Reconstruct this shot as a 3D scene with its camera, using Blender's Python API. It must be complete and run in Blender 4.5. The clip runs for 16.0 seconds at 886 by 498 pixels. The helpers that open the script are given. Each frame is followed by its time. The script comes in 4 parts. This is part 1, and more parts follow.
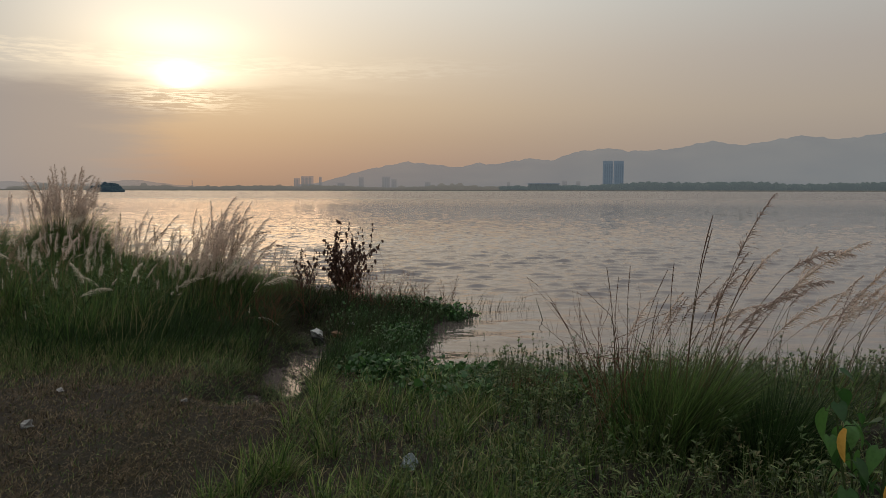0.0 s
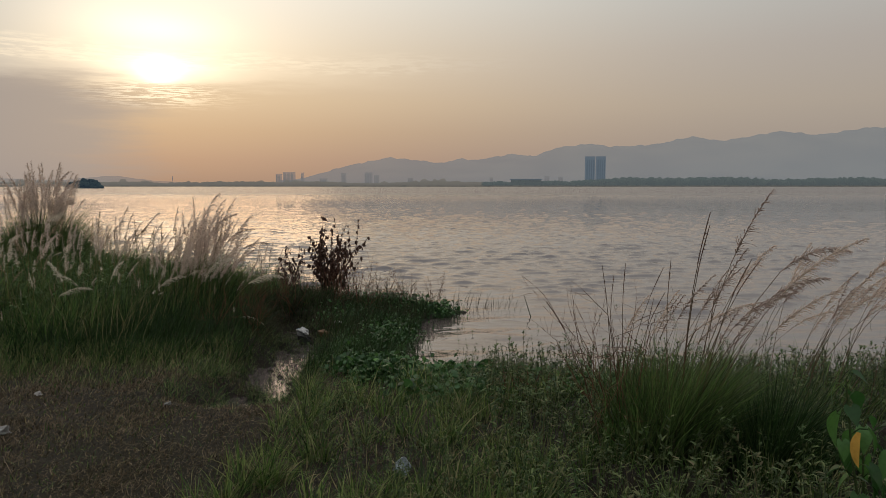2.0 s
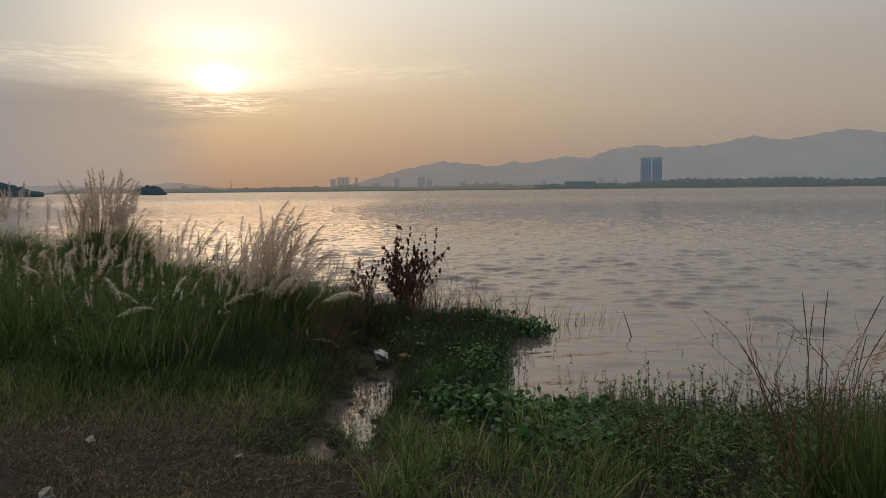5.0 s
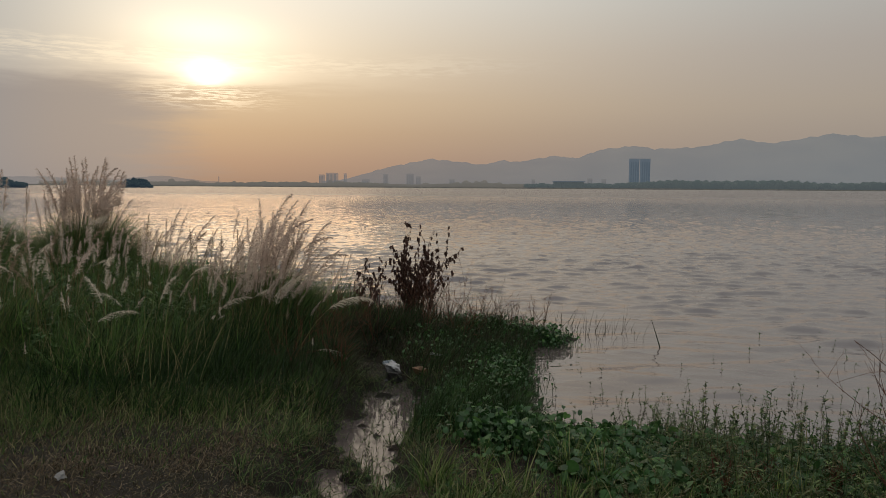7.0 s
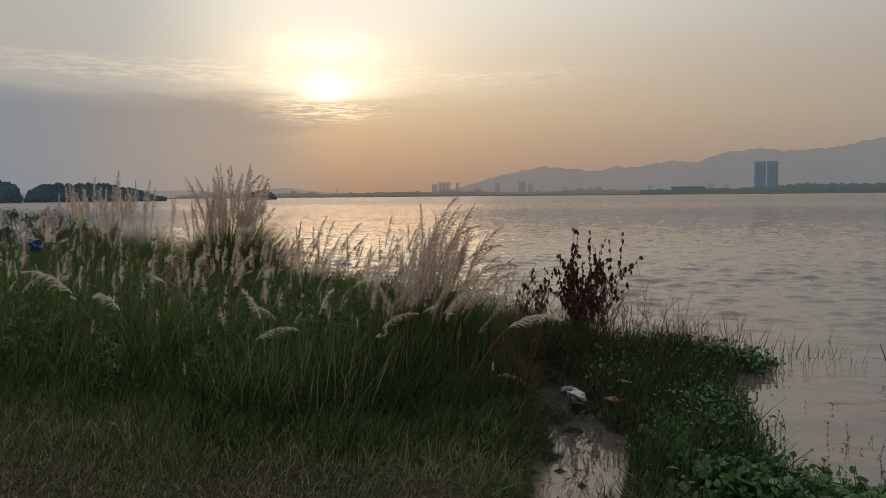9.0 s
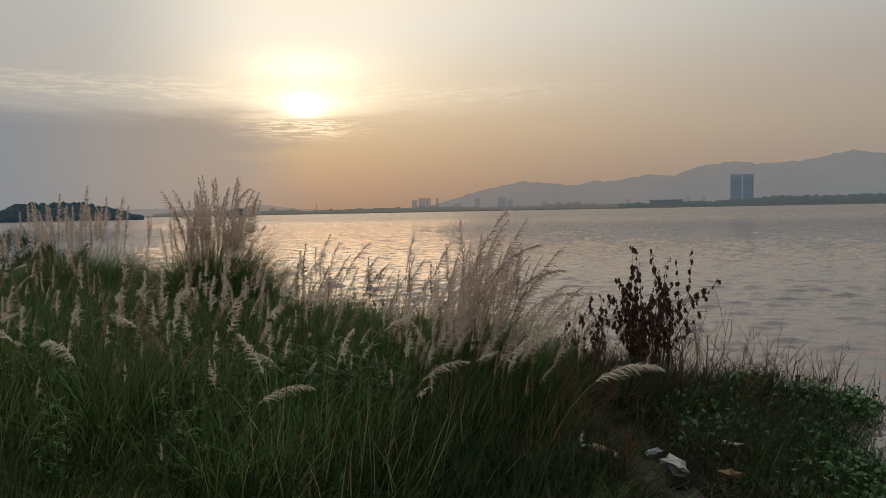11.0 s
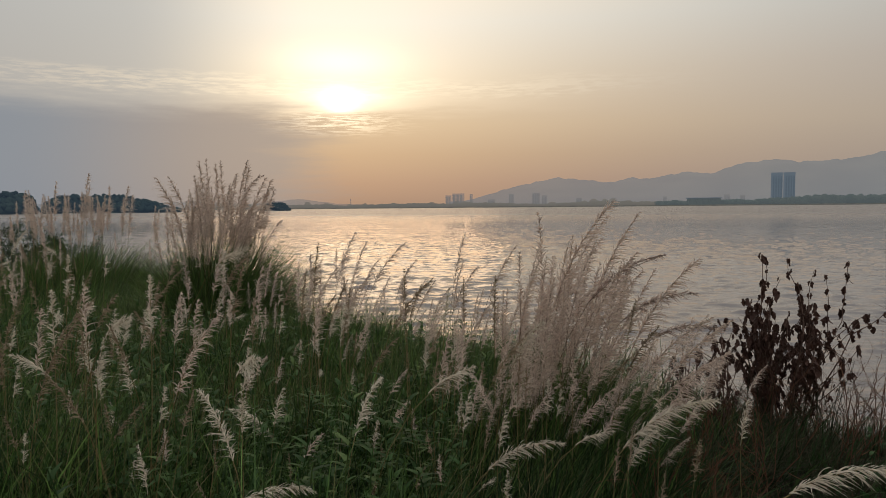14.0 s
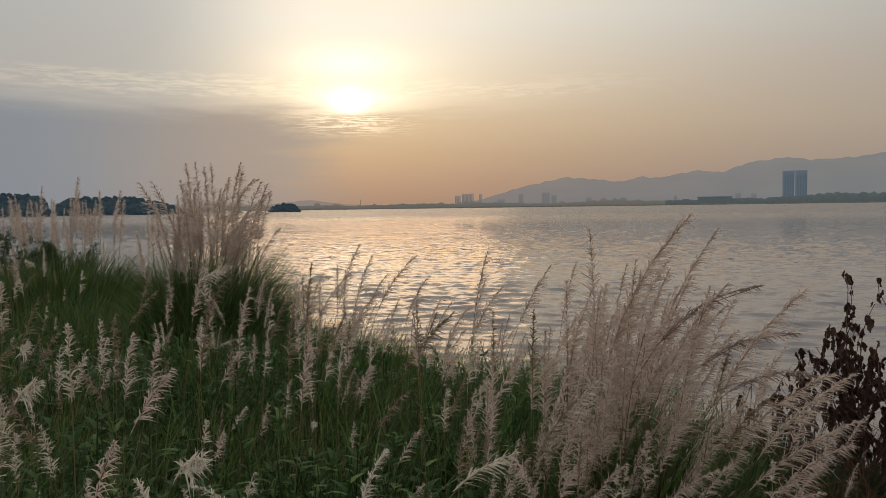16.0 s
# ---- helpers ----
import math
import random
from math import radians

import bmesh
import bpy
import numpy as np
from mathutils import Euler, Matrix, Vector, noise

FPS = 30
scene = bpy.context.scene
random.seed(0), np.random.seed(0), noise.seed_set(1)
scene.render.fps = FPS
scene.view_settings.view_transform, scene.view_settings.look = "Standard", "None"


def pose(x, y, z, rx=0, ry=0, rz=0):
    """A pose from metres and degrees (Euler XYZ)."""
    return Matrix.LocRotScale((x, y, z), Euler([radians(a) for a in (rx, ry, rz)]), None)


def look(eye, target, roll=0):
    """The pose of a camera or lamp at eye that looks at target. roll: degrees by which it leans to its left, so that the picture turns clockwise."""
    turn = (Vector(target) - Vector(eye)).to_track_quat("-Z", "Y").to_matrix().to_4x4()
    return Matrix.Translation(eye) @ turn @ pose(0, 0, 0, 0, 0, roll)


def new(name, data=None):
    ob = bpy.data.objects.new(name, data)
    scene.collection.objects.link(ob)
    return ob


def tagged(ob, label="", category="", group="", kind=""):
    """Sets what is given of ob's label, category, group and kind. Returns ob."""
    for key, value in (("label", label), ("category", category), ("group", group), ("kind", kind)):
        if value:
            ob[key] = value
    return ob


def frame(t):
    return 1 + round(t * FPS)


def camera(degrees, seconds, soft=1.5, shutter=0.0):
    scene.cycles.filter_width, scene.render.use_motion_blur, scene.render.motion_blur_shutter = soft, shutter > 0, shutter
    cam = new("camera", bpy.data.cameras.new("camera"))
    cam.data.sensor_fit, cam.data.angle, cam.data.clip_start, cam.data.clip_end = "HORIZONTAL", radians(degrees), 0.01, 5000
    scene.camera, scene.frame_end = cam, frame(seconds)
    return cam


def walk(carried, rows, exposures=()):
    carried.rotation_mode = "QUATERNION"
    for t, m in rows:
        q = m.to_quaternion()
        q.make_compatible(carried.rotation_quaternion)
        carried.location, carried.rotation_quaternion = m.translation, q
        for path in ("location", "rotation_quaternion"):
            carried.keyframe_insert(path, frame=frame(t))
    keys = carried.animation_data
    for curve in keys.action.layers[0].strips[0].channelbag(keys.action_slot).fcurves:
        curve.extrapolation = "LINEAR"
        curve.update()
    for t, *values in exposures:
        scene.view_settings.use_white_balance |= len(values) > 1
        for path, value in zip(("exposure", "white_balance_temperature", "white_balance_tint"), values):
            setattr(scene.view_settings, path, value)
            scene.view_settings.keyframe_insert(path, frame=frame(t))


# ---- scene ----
cam = camera(64.1, 16.0, soft=0.6)
PATH = [
    (0, (0.449, -0.376, 1.944), (0.312, 1.613, 1.778), 0.1),
    (0.5, (0.45, -0.386, 1.952), (0.323, 1.603, 1.783), 0.1),
    (1, (0.444, -0.371, 1.95), (0.326, 1.619, 1.781), 0.1),
    (1.5, (0.428, -0.329, 1.949), (0.32, 1.66, 1.776), 0.0),
    (2, (0.382, -0.26, 1.949), (0.293, 1.73, 1.771), -0.0),
    (2.5, (0.345, -0.214, 1.96), (0.274, 1.776, 1.78), 0.0),
    (3, (0.316, -0.024, 1.976), (0.134, 1.959, 1.787), -0.3),
    (3.5, (0.267, 0.166, 1.981), (0.035, 2.145, 1.804), -0.4),
    (4, (0.098, 0.411, 1.965), (-0.143, 2.389, 1.791), -0.4),
    (4.2, (0.045, 0.482, 1.967), (-0.197, 2.46, 1.798), -0.5),
    (6.3, (-0.381, 1.195, 1.951), (-0.598, 3.176, 1.784), -0.5),
    (6.5, (-0.416, 1.278, 1.952), (-0.621, 3.26, 1.779), -0.3),
    (7, (-0.546, 1.462, 1.935), (-0.749, 3.444, 1.761), 0.4),
    (7.5, (-0.745, 1.649, 1.935), (-0.977, 3.628, 1.763), 0.1),
    (8, (-0.894, 1.89, 1.91), (-1.254, 3.849, 1.732), -0.5),
    (8.5, (-1.065, 2.088, 1.91), (-1.57, 4.016, 1.742), -0.7),
    (8.7, (-1.153, 2.145, 1.872), (-1.67, 4.071, 1.711), -0.5),
    (10.8, (-2.149, 3.36, 1.849), (-2.602, 5.304, 1.736), -1.1),
    (11, (-2.153, 3.476, 1.854), (-2.613, 5.419, 1.747), -1.1),
    (11.5, (-2.22, 3.729, 1.851), (-2.807, 5.638, 1.748), -1.2),
    (12, (-2.351, 4.018, 1.844), (-2.928, 5.93, 1.753), -0.9),
    (12.5, (-2.435, 4.293, 1.814), (-3.009, 6.206, 1.719), -0.9),
    (13, (-2.523, 4.573, 1.826), (-3.094, 6.487, 1.72), -0.8),
    (13.5, (-2.679, 4.843, 1.828), (-3.235, 6.761, 1.722), -0.6),
    (14, (-2.738, 5.105, 1.831), (-3.288, 7.024, 1.713), -0.5),
    (14.5, (-2.796, 5.34, 1.85), (-3.369, 7.253, 1.73), -0.3),
    (15, (-2.928, 5.574, 1.866), (-3.504, 7.485, 1.74), -0.3),
    (15.5, (-2.962, 5.781, 1.861), (-3.539, 7.693, 1.744), -1.2),
    (16, (-3.017, 5.877, 1.893), (-3.593, 7.788, 1.776), -0.8),
]
walk(cam, [(t, look(eye, target, roll)) for t, eye, target, roll in PATH], exposures=((0.0, 0.08), (2.5, 0.14), (4.0, 0.08), (7.0, 0.03), (11.0, 0.0), (13.0, 0.08), (14.5, 0.12), (16.0, 0.04)))

# ---- world, sun ----
SUN_AZ, SUN_EL = radians(-24.0), radians(9.2)
SUN_DIR = Vector((math.sin(SUN_AZ) * math.cos(SUN_EL), math.cos(SUN_AZ) * math.cos(SUN_EL), math.sin(SUN_EL)))


class Net:
    """Short notation for node trees."""

    def __init__(self, tree):
        self.tree = tree
        tree.nodes.clear()

    def node(self, kind, **given):
        n = self.tree.nodes.new(kind)
        for key, value in given.items():
            setattr(n, key, value)
        return n

    def put(self, socket, value):
        if isinstance(value, bpy.types.NodeSocket):
            self.tree.links.new(value, socket)
        elif isinstance(value, (tuple, list)) and len(value) == 3 and socket.type == "RGBA":
            socket.default_value = (*value, 1)
        else:
            socket.default_value = value

    def math(self, op, a, b=0.0, c=0.0, clamp=False):
        n = self.node("ShaderNodeMath", operation=op, use_clamp=clamp)
        self.put(n.inputs[0], a), self.put(n.inputs[1], b), self.put(n.inputs[2], c)
        return n.outputs[0]

    def step(self, x, lo, hi, a=0.0, b=1.0):
        n = self.node("ShaderNodeMapRange", interpolation_type="SMOOTHSTEP")
        for i, v in enumerate((x, lo, hi, a, b)):
            self.put(n.inputs[i], v)
        return n.outputs[0]

    def mix(self, fac, a, b, blend="MIX"):
        n = self.node("ShaderNodeMix", data_type="RGBA", blend_type=blend)
        self.put(n.inputs[0], fac), self.put(n.inputs[6], a), self.put(n.inputs[7], b)
        return n.outputs[2]

    def noise(self, where, scale, detail=4.0, rough=0.55):
        n = self.node("ShaderNodeTexNoise")
        self.put(n.inputs["Vector"], where)
        n.inputs["Scale"].default_value, n.inputs["Detail"].default_value, n.inputs["Roughness"].default_value = scale, detail, rough
        return n.outputs["Fac"]

    def scaled(self, where, factors):
        n = self.node("ShaderNodeVectorMath", operation="MULTIPLY")
        self.put(n.inputs[0], where)
        n.inputs[1].default_value = factors
        return n.outputs[0]

    def ramp(self, fac, stops):
        n = self.node("ShaderNodeValToRGB")
        self.put(n.inputs[0], fac)
        r = n.color_ramp
        while len(r.elements) < len(stops):
            r.elements.new(0.5)
        for e, (at, colour) in zip(r.elements, stops):
            e.position, e.color = at, (*colour, 1)
        return n.outputs[0]

    def bump(self, height, strength, distance):
        n = self.node("ShaderNodeBump")
        n.inputs["Strength"].default_value, n.inputs["Distance"].default_value = strength, distance
        self.put(n.inputs["Height"], height)
        return n.outputs[0]

    def principled(self, **given):
        n = self.node("ShaderNodeBsdfPrincipled")
        for key, value in given.items():
            self.put(n.inputs[key.replace("_", " ")], value)
        return n.outputs[0]


world = bpy.data.worlds.new("evening_sky")
scene.world = world
world.use_nodes = True
w = Net(world.node_tree)
way = w.node("ShaderNodeTexCoord").outputs["Generated"]
xyz = w.node("ShaderNodeSeparateXYZ")
w.put(xyz.inputs[0], way)
dx, dy, dz = xyz.outputs
el = w.math("MULTIPLY", w.math("ARCSINE", dz), 57.2958)
az = w.math("MULTIPLY", w.math("ARCTAN2", dx, dy), 57.2958)
dot = w.node("ShaderNodeVectorMath", operation="DOT_PRODUCT")
w.put(dot.inputs[0], way)
dot.inputs[1].default_value = SUN_DIR
near = w.math("MAXIMUM", dot.outputs["Value"], 0.0)
# hazy air: cool far from the sun, warm near it
up = w.math("DIVIDE", w.math("MAXIMUM", el, 0.0), 60.0)
cool = w.ramp(up, ((0.0, (0.25, 0.225, 0.21)), (0.05, (0.31, 0.265, 0.23)), (0.10, (0.36, 0.31, 0.26)), (0.17, (0.37, 0.335, 0.305)), (0.24, (0.40, 0.40, 0.38)), (0.45, (0.52, 0.52, 0.50)), (0.7, (0.64, 0.65, 0.64)), (1.0, (0.68, 0.70, 0.72))))
warm = w.ramp(up, ((0.0, (0.36, 0.225, 0.155)), (0.033, (0.42, 0.265, 0.18)), (0.07, (0.51, 0.345, 0.215)), (0.11, (0.62, 0.455, 0.29)), (0.17, (0.72, 0.59, 0.43)), (0.24, (0.80, 0.73, 0.62)), (0.4, (1.15, 0.92, 0.64)), (0.65, (1.30, 1.05, 0.76)), (1.0, (0.88, 0.83, 0.76))))
air = w.mix(w.math("POWER", near, 6.5), cool, warm)
drift = w.noise(w.scaled(way, (3.0, 3.0, 26.0)), 2.2, 5.0, 0.6)
fine = w.noise(w.scaled(way, (9.0, 9.0, 75.0)), 4.5, 4.0, 0.6)
edge = w.math("ADD", el, w.math("MULTIPLY", w.math("SUBTRACT", drift, 0.5), 2.4))
# dull sky and a grey cloud bank beside the sun
dull = w.math("MULTIPLY", w.step(az, -26.0, -40.0), w.step(az, -130.0, -70.0))
air = w.mix(w.math("MULTIPLY", dull, w.step(el, 45.0, 12.0, 0.0, 0.75)), air, (0.37, 0.375, 0.37))
bank = w.math("MULTIPLY", w.step(edge, 9.2, 6.2), w.step(w.math("ADD", az, w.math("MULTIPLY", w.math("SUBTRACT", drift, 0.5), 10.0)), -22.0, -31.0))
bank = w.math("MULTIPLY", bank, w.step(az, -130.0, -80.0))
grey = w.mix(w.step(az, -33.0, -48.0), (0.305, 0.262, 0.24), (0.215, 0.24, 0.275))
air = w.mix(w.math("MULTIPLY", bank, 0.93), air, grey)
# thin bright veils above the bank and to the other side of the sun
veil = w.math("MULTIPLY", w.step(edge, 8.2, 9.2), w.step(edge, 10.6, 9.6))
veil = w.math("MULTIPLY", w.math("MULTIPLY", veil, w.step(fine, 0.38, 0.62)), w.step(az, 8.0, -8.0))
air = w.mix(w.math("MULTIPLY", veil, 0.4), air, w.mix(w.math("POWER", near, 12.0), (0.44, 0.41, 0.375), (0.98, 0.80, 0.56)))
# the sun's glow through the haze
glow = w.math("MULTIPLY", w.math("POWER", near, 45.0), 0.14)
def spot(middle, half_wide, half_high, amount):
    """A soft oval of light in the haze at the sun's azimuth."""
    a = w.math("DIVIDE", w.math("ADD", az, 24.0), half_wide)
    b = w.math("DIVIDE", w.math("SUBTRACT", el, middle), half_high)
    off = w.math("ADD", w.math("MULTIPLY", a, a), w.math("MULTIPLY", b, b))
    return w.math("MULTIPLY", w.math("EXPONENT", w.math("MULTIPLY", off, -1.0)), amount)


inner = w.math("ADD", w.math("ADD", spot(8.6, 3.9, 0.9, 0.45), spot(11.3, 4.2, 1.25, 0.30)), spot(10.0, 8.5, 3.4, 0.16))
core = spot(8.3, 1.3, 1.0, 0.8)
low = w.step(edge, 8.3, 6.9)
hold = w.math("SUBTRACT", 1.0, w.math("MULTIPLY", low, 0.97))
thread = w.noise(w.scaled(way, (7.0, 7.0, 120.0)), 5.5, 5.0, 0.65)
streak = w.math("MULTIPLY", w.step(thread, 0.46, 0.58), w.math("MULTIPLY", w.step(el, 5.3, 6.0), w.step(el, 8.2, 7.2)))
streak = w.math("MULTIPLY", streak, spot(6.8, 3.6, 0.85, 1.45))
light = w.math("MULTIPLY", w.math("ADD", w.math("ADD", glow, inner), core), hold)
light = w.math("ADD", light, w.math("MULTIPLY", streak, 0.38))
shine = w.mix(1.0, (1.0, 0.90, 0.68), light, "MULTIPLY")
sky = w.node("ShaderNodeTexSky", sky_type="NISHITA", sun_disc=False, sun_elevation=SUN_EL, sun_rotation=SUN_AZ % (2 * math.pi), dust_density=3.0)
clear = w.mix(1.0, sky.outputs[0], (0.0012, 0.0012, 0.0012), "MULTIPLY")
total = w.mix(1.0, w.mix(1.0, air, shine, "ADD"), clear, "ADD")
back = w.node("ShaderNodeBackground")
w.put(back.inputs[0], total)
back.inputs[1].default_value = 1.0
w.put(w.node("ShaderNodeOutputWorld").inputs[0], back.outputs[0])

sun = new("sun", bpy.data.lights.new("sun", "SUN"))
sun.data.energy, sun.data.angle, sun.data.color = 0.14, radians(26.0), (1.0, 0.62, 0.34)
sun.matrix_world = look(SUN_DIR * 50, (0, 0, 0))


# ---- materials ----
def material(name):
    m = bpy.data.materials.new(name)
    m.use_nodes = True
    n = Net(m.node_tree)
    return m, n, n.node("ShaderNodeNewGeometry"), n.node("ShaderNodeOutputMaterial").inputs["Surface"]


def plant_material(name, stops, through_it=0.4, rough=0.55, single=False, gloss=0.12):
    """Leaf or blade: colour differs from piece to piece, light comes through."""
    m, n, geo, out = material(name)
    pick = n.node("ShaderNodeObjectInfo").outputs["Random"] if single else geo.outputs["Random Per Island"]
    colour = n.ramp(pick, [(i / max(1, len(stops) - 1), c) for i, c in enumerate(stops)])
    patch = n.noise(geo.outputs["Position"], 0.9, 3.0)
    spots = n.noise(geo.outputs["Position"], 60.0, 3.0)
    colour = n.mix(n.step(patch, 0.35, 0.7, 0.0, 0.18), colour, stops[-1])
    colour = n.mix(n.step(spots, 0.4, 0.75, 0.0, 0.3), colour, tuple(0.55 * v for v in stops[0]))
    face = n.principled(Base_Color=colour, Roughness=rough, Specular_IOR_Level=gloss)
    behind = n.node("ShaderNodeBsdfTranslucent")
    n.put(behind.inputs[0], colour)
    both = n.node("ShaderNodeMixShader")
    n.put(both.inputs[0], through_it), n.put(both.inputs[1], face), n.put(both.inputs[2], behind.outputs[0])
    n.put(out, both.outputs[0])
    return m


def plain_material(name, a, b, rough, scale=8.0, bump=0.2, depth=0.01, spec=0.4):
    m, n, geo, out = material(name)
    where = geo.outputs["Position"]
    big, small = n.noise(where, scale, 4.0), n.noise(where, scale * 9, 4.0)
    colour = n.mix(n.step(big, 0.35, 0.65), a, b)
    colour = n.mix(n.step(small, 0.45, 0.8, 0.0, 0.4), colour, tuple(0.5 * v for v in a))
    n.put(out, n.principled(Base_Color=colour, Roughness=rough, Specular_IOR_Level=spec, Normal=n.bump(small, bump, depth)))
    return m


def hazed_far_material(name, a, b, veil, scale, air=(0, 0, 0)):
    """The backdrop of the distance, its haze put into the material: veil lets the sky behind shine in, air glows for
    the bright air.
    """
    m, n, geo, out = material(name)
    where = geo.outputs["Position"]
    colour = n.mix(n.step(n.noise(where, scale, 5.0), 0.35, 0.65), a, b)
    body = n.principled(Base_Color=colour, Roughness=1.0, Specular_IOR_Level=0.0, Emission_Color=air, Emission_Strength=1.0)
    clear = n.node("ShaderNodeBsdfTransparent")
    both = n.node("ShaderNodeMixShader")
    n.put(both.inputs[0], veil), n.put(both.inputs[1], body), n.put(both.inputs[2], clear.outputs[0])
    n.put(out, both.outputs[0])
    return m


# near-black stops in GREEN and DEEP put shade of the grass gaps into colour
GREEN = plant_material("grass_blade", [(0.006, 0.016, 0.006), (0.095, 0.19, 0.05), (0.012, 0.032, 0.010), (0.19, 0.33, 0.085), (0.026, 0.07, 0.02), (0.008, 0.02, 0.008), (0.22, 0.24, 0.10)], 0.34, 0.45, gloss=0.2)
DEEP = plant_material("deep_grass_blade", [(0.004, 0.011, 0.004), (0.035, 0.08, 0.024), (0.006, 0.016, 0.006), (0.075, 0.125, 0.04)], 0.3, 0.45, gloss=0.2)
LUSH = plant_material("lush_grass_blade", [(0.012, 0.03, 0.009), (0.13, 0.22, 0.055), (0.026, 0.062, 0.018), (0.30, 0.38, 0.12), (0.07, 0.14, 0.04), (0.36, 0.35, 0.17), (0.013, 0.03, 0.011)], 0.36, 0.5, gloss=0.12)
SHORT = plant_material("turf_blade", [(0.012, 0.028, 0.01), (0.11, 0.20, 0.055), (0.025, 0.055, 0.018), (0.28, 0.36, 0.13), (0.008, 0.018, 0.008), (0.42, 0.36, 0.19), (0.012, 0.028, 0.01)], 0.3, 0.5, gloss=0.12)
STRAW = plant_material("dry_thatch", [(0.032, 0.023, 0.016), (0.165, 0.122, 0.08), (0.046, 0.034, 0.022), (0.32, 0.25, 0.17), (0.012, 0.008, 0.006), (0.075, 0.074, 0.036)], 0.15, 0.7, gloss=0.12)
PLUME = plant_material("plume_silk", [(0.40, 0.30, 0.25), (0.86, 0.74, 0.65), (0.62, 0.50, 0.43), (0.92, 0.82, 0.74)], 0.58, 0.6)
CREAM = plant_material("cream_plume_silk", [(0.42, 0.37, 0.29), (0.86, 0.79, 0.67), (0.62, 0.55, 0.44), (0.90, 0.84, 0.73)], 0.45, 0.6)
# brownish plume silk; silhouette darkness against bright water is put into its colour
DUSK = plant_material("silhouette_plume_silk", [(0.36, 0.27, 0.23), (0.50, 0.39, 0.34), (0.28, 0.20, 0.17)], 0.4, 0.6)
DULL = plant_material("dull_plume_silk", [(0.16, 0.115, 0.08), (0.42, 0.33, 0.24), (0.26, 0.20, 0.14), (0.52, 0.42, 0.30)], 0.4, 0.6)
RED_STEM = plant_material("red_grass_stem", [(0.15, 0.09, 0.06), (0.11, 0.08, 0.05), (0.19, 0.12, 0.07)], 0.1, 0.5)
STEM = plant_material("grass_stem", [(0.26, 0.20, 0.09), (0.20, 0.17, 0.07), (0.30, 0.19, 0.11)], 0.15, 0.5)
DEAD = plant_material("dead_leaf", [(0.06, 0.032, 0.026), (0.085, 0.045, 0.034), (0.045, 0.026, 0.022)], 0.12, 0.7, True)
TWIG = plain_material("dry_twig", (0.13, 0.075, 0.055), (0.09, 0.055, 0.042), 0.8, 20.0)
WITHER = plant_material("withered_stalk", [(0.04, 0.028, 0.020), (0.025, 0.04, 0.016), (0.11, 0.085, 0.06), (0.022, 0.035, 0.014), (0.05, 0.038, 0.026), (0.03, 0.055, 0.02)], 0.25, 0.8)
STALK = plant_material("pale_stalk", [(0.30, 0.25, 0.13), (0.38, 0.31, 0.18), (0.22, 0.22, 0.09)], 0.3, 0.7)
RUSSET = plant_material("russet_weed", [(0.16, 0.075, 0.05), (0.12, 0.06, 0.04), (0.20, 0.10, 0.06)], 0.25, 0.7)
BROAD = plant_material("broad_leaf", [(0.022, 0.07, 0.02), (0.055, 0.15, 0.04), (0.13, 0.26, 0.07)], 0.3, 0.45, True, 0.22)
MAT_LEAF = plant_material("mat_leaf", [(0.010, 0.03, 0.011), (0.05, 0.135, 0.04), (0.018, 0.055, 0.017), (0.11, 0.22, 0.07)], 0.3, 0.4, False, 0.35)
PLANT_LEAF = plant_material("plant_leaf", [(0.022, 0.07, 0.018), (0.05, 0.14, 0.032), (0.085, 0.20, 0.048)], 0.42, 0.4, True, 0.35)
YELLOW = plant_material("yellowed_leaf", [(0.55, 0.30, 0.05), (0.60, 0.36, 0.08)], 0.35, 0.55, True)
WEED = plant_material("marsh_weed", [(0.012, 0.026, 0.011), (0.07, 0.13, 0.045), (0.02, 0.04, 0.016), (0.17, 0.24, 0.09), (0.16, 0.13, 0.075)], 0.3, 0.6)
HERB = plant_material("herb_leaf", [(0.02, 0.05, 0.018), (0.07, 0.14, 0.045), (0.03, 0.07, 0.022), (0.15, 0.22, 0.075)], 0.35, 0.55)
WHITE = plain_material("white_plastic", (0.20, 0.20, 0.195), (0.13, 0.13, 0.13), 0.6, 14.0, 0.5)
BAG_WHITE = plain_material("bag_white_plastic", (0.55, 0.55, 0.54), (0.40, 0.40, 0.40), 0.5, 14.0, 0.5)
PALE_BLUE = plain_material("pale_blue_plastic", (0.26, 0.31, 0.36), (0.34, 0.38, 0.42), 0.45, 14.0, 0.5)
ORANGE = plain_material("orange_wrapper", (0.20, 0.11, 0.055), (0.15, 0.09, 0.05), 0.4, 16.0, 0.5)
BLUE = plain_material("blue_tarp", (0.02, 0.05, 0.12), (0.03, 0.065, 0.15), 0.5, 6.0, 0.4)
BLACK = plain_material("black_plastic", (0.02, 0.02, 0.022), (0.035, 0.035, 0.035), 0.4, 14.0, 0.5)

SOIL, n, geo, out = material("bank_soil")
where = geo.outputs["Position"]
big, mid, small = n.noise(where, 0.7, 4.0), n.noise(where, 7.0, 5.0), n.noise(where, 70.0, 5.0, 0.7)
colour = n.mix(n.step(mid, 0.3, 0.7), (0.013, 0.009, 0.007), (0.03, 0.02, 0.014))
colour = n.mix(n.step(big, 0.4, 0.65, 0.0, 0.6), colour, (0.018, 0.02, 0.011))
colour = n.mix(n.step(small, 0.45, 0.75, 0.0, 0.5), colour, (0.008, 0.006, 0.005))
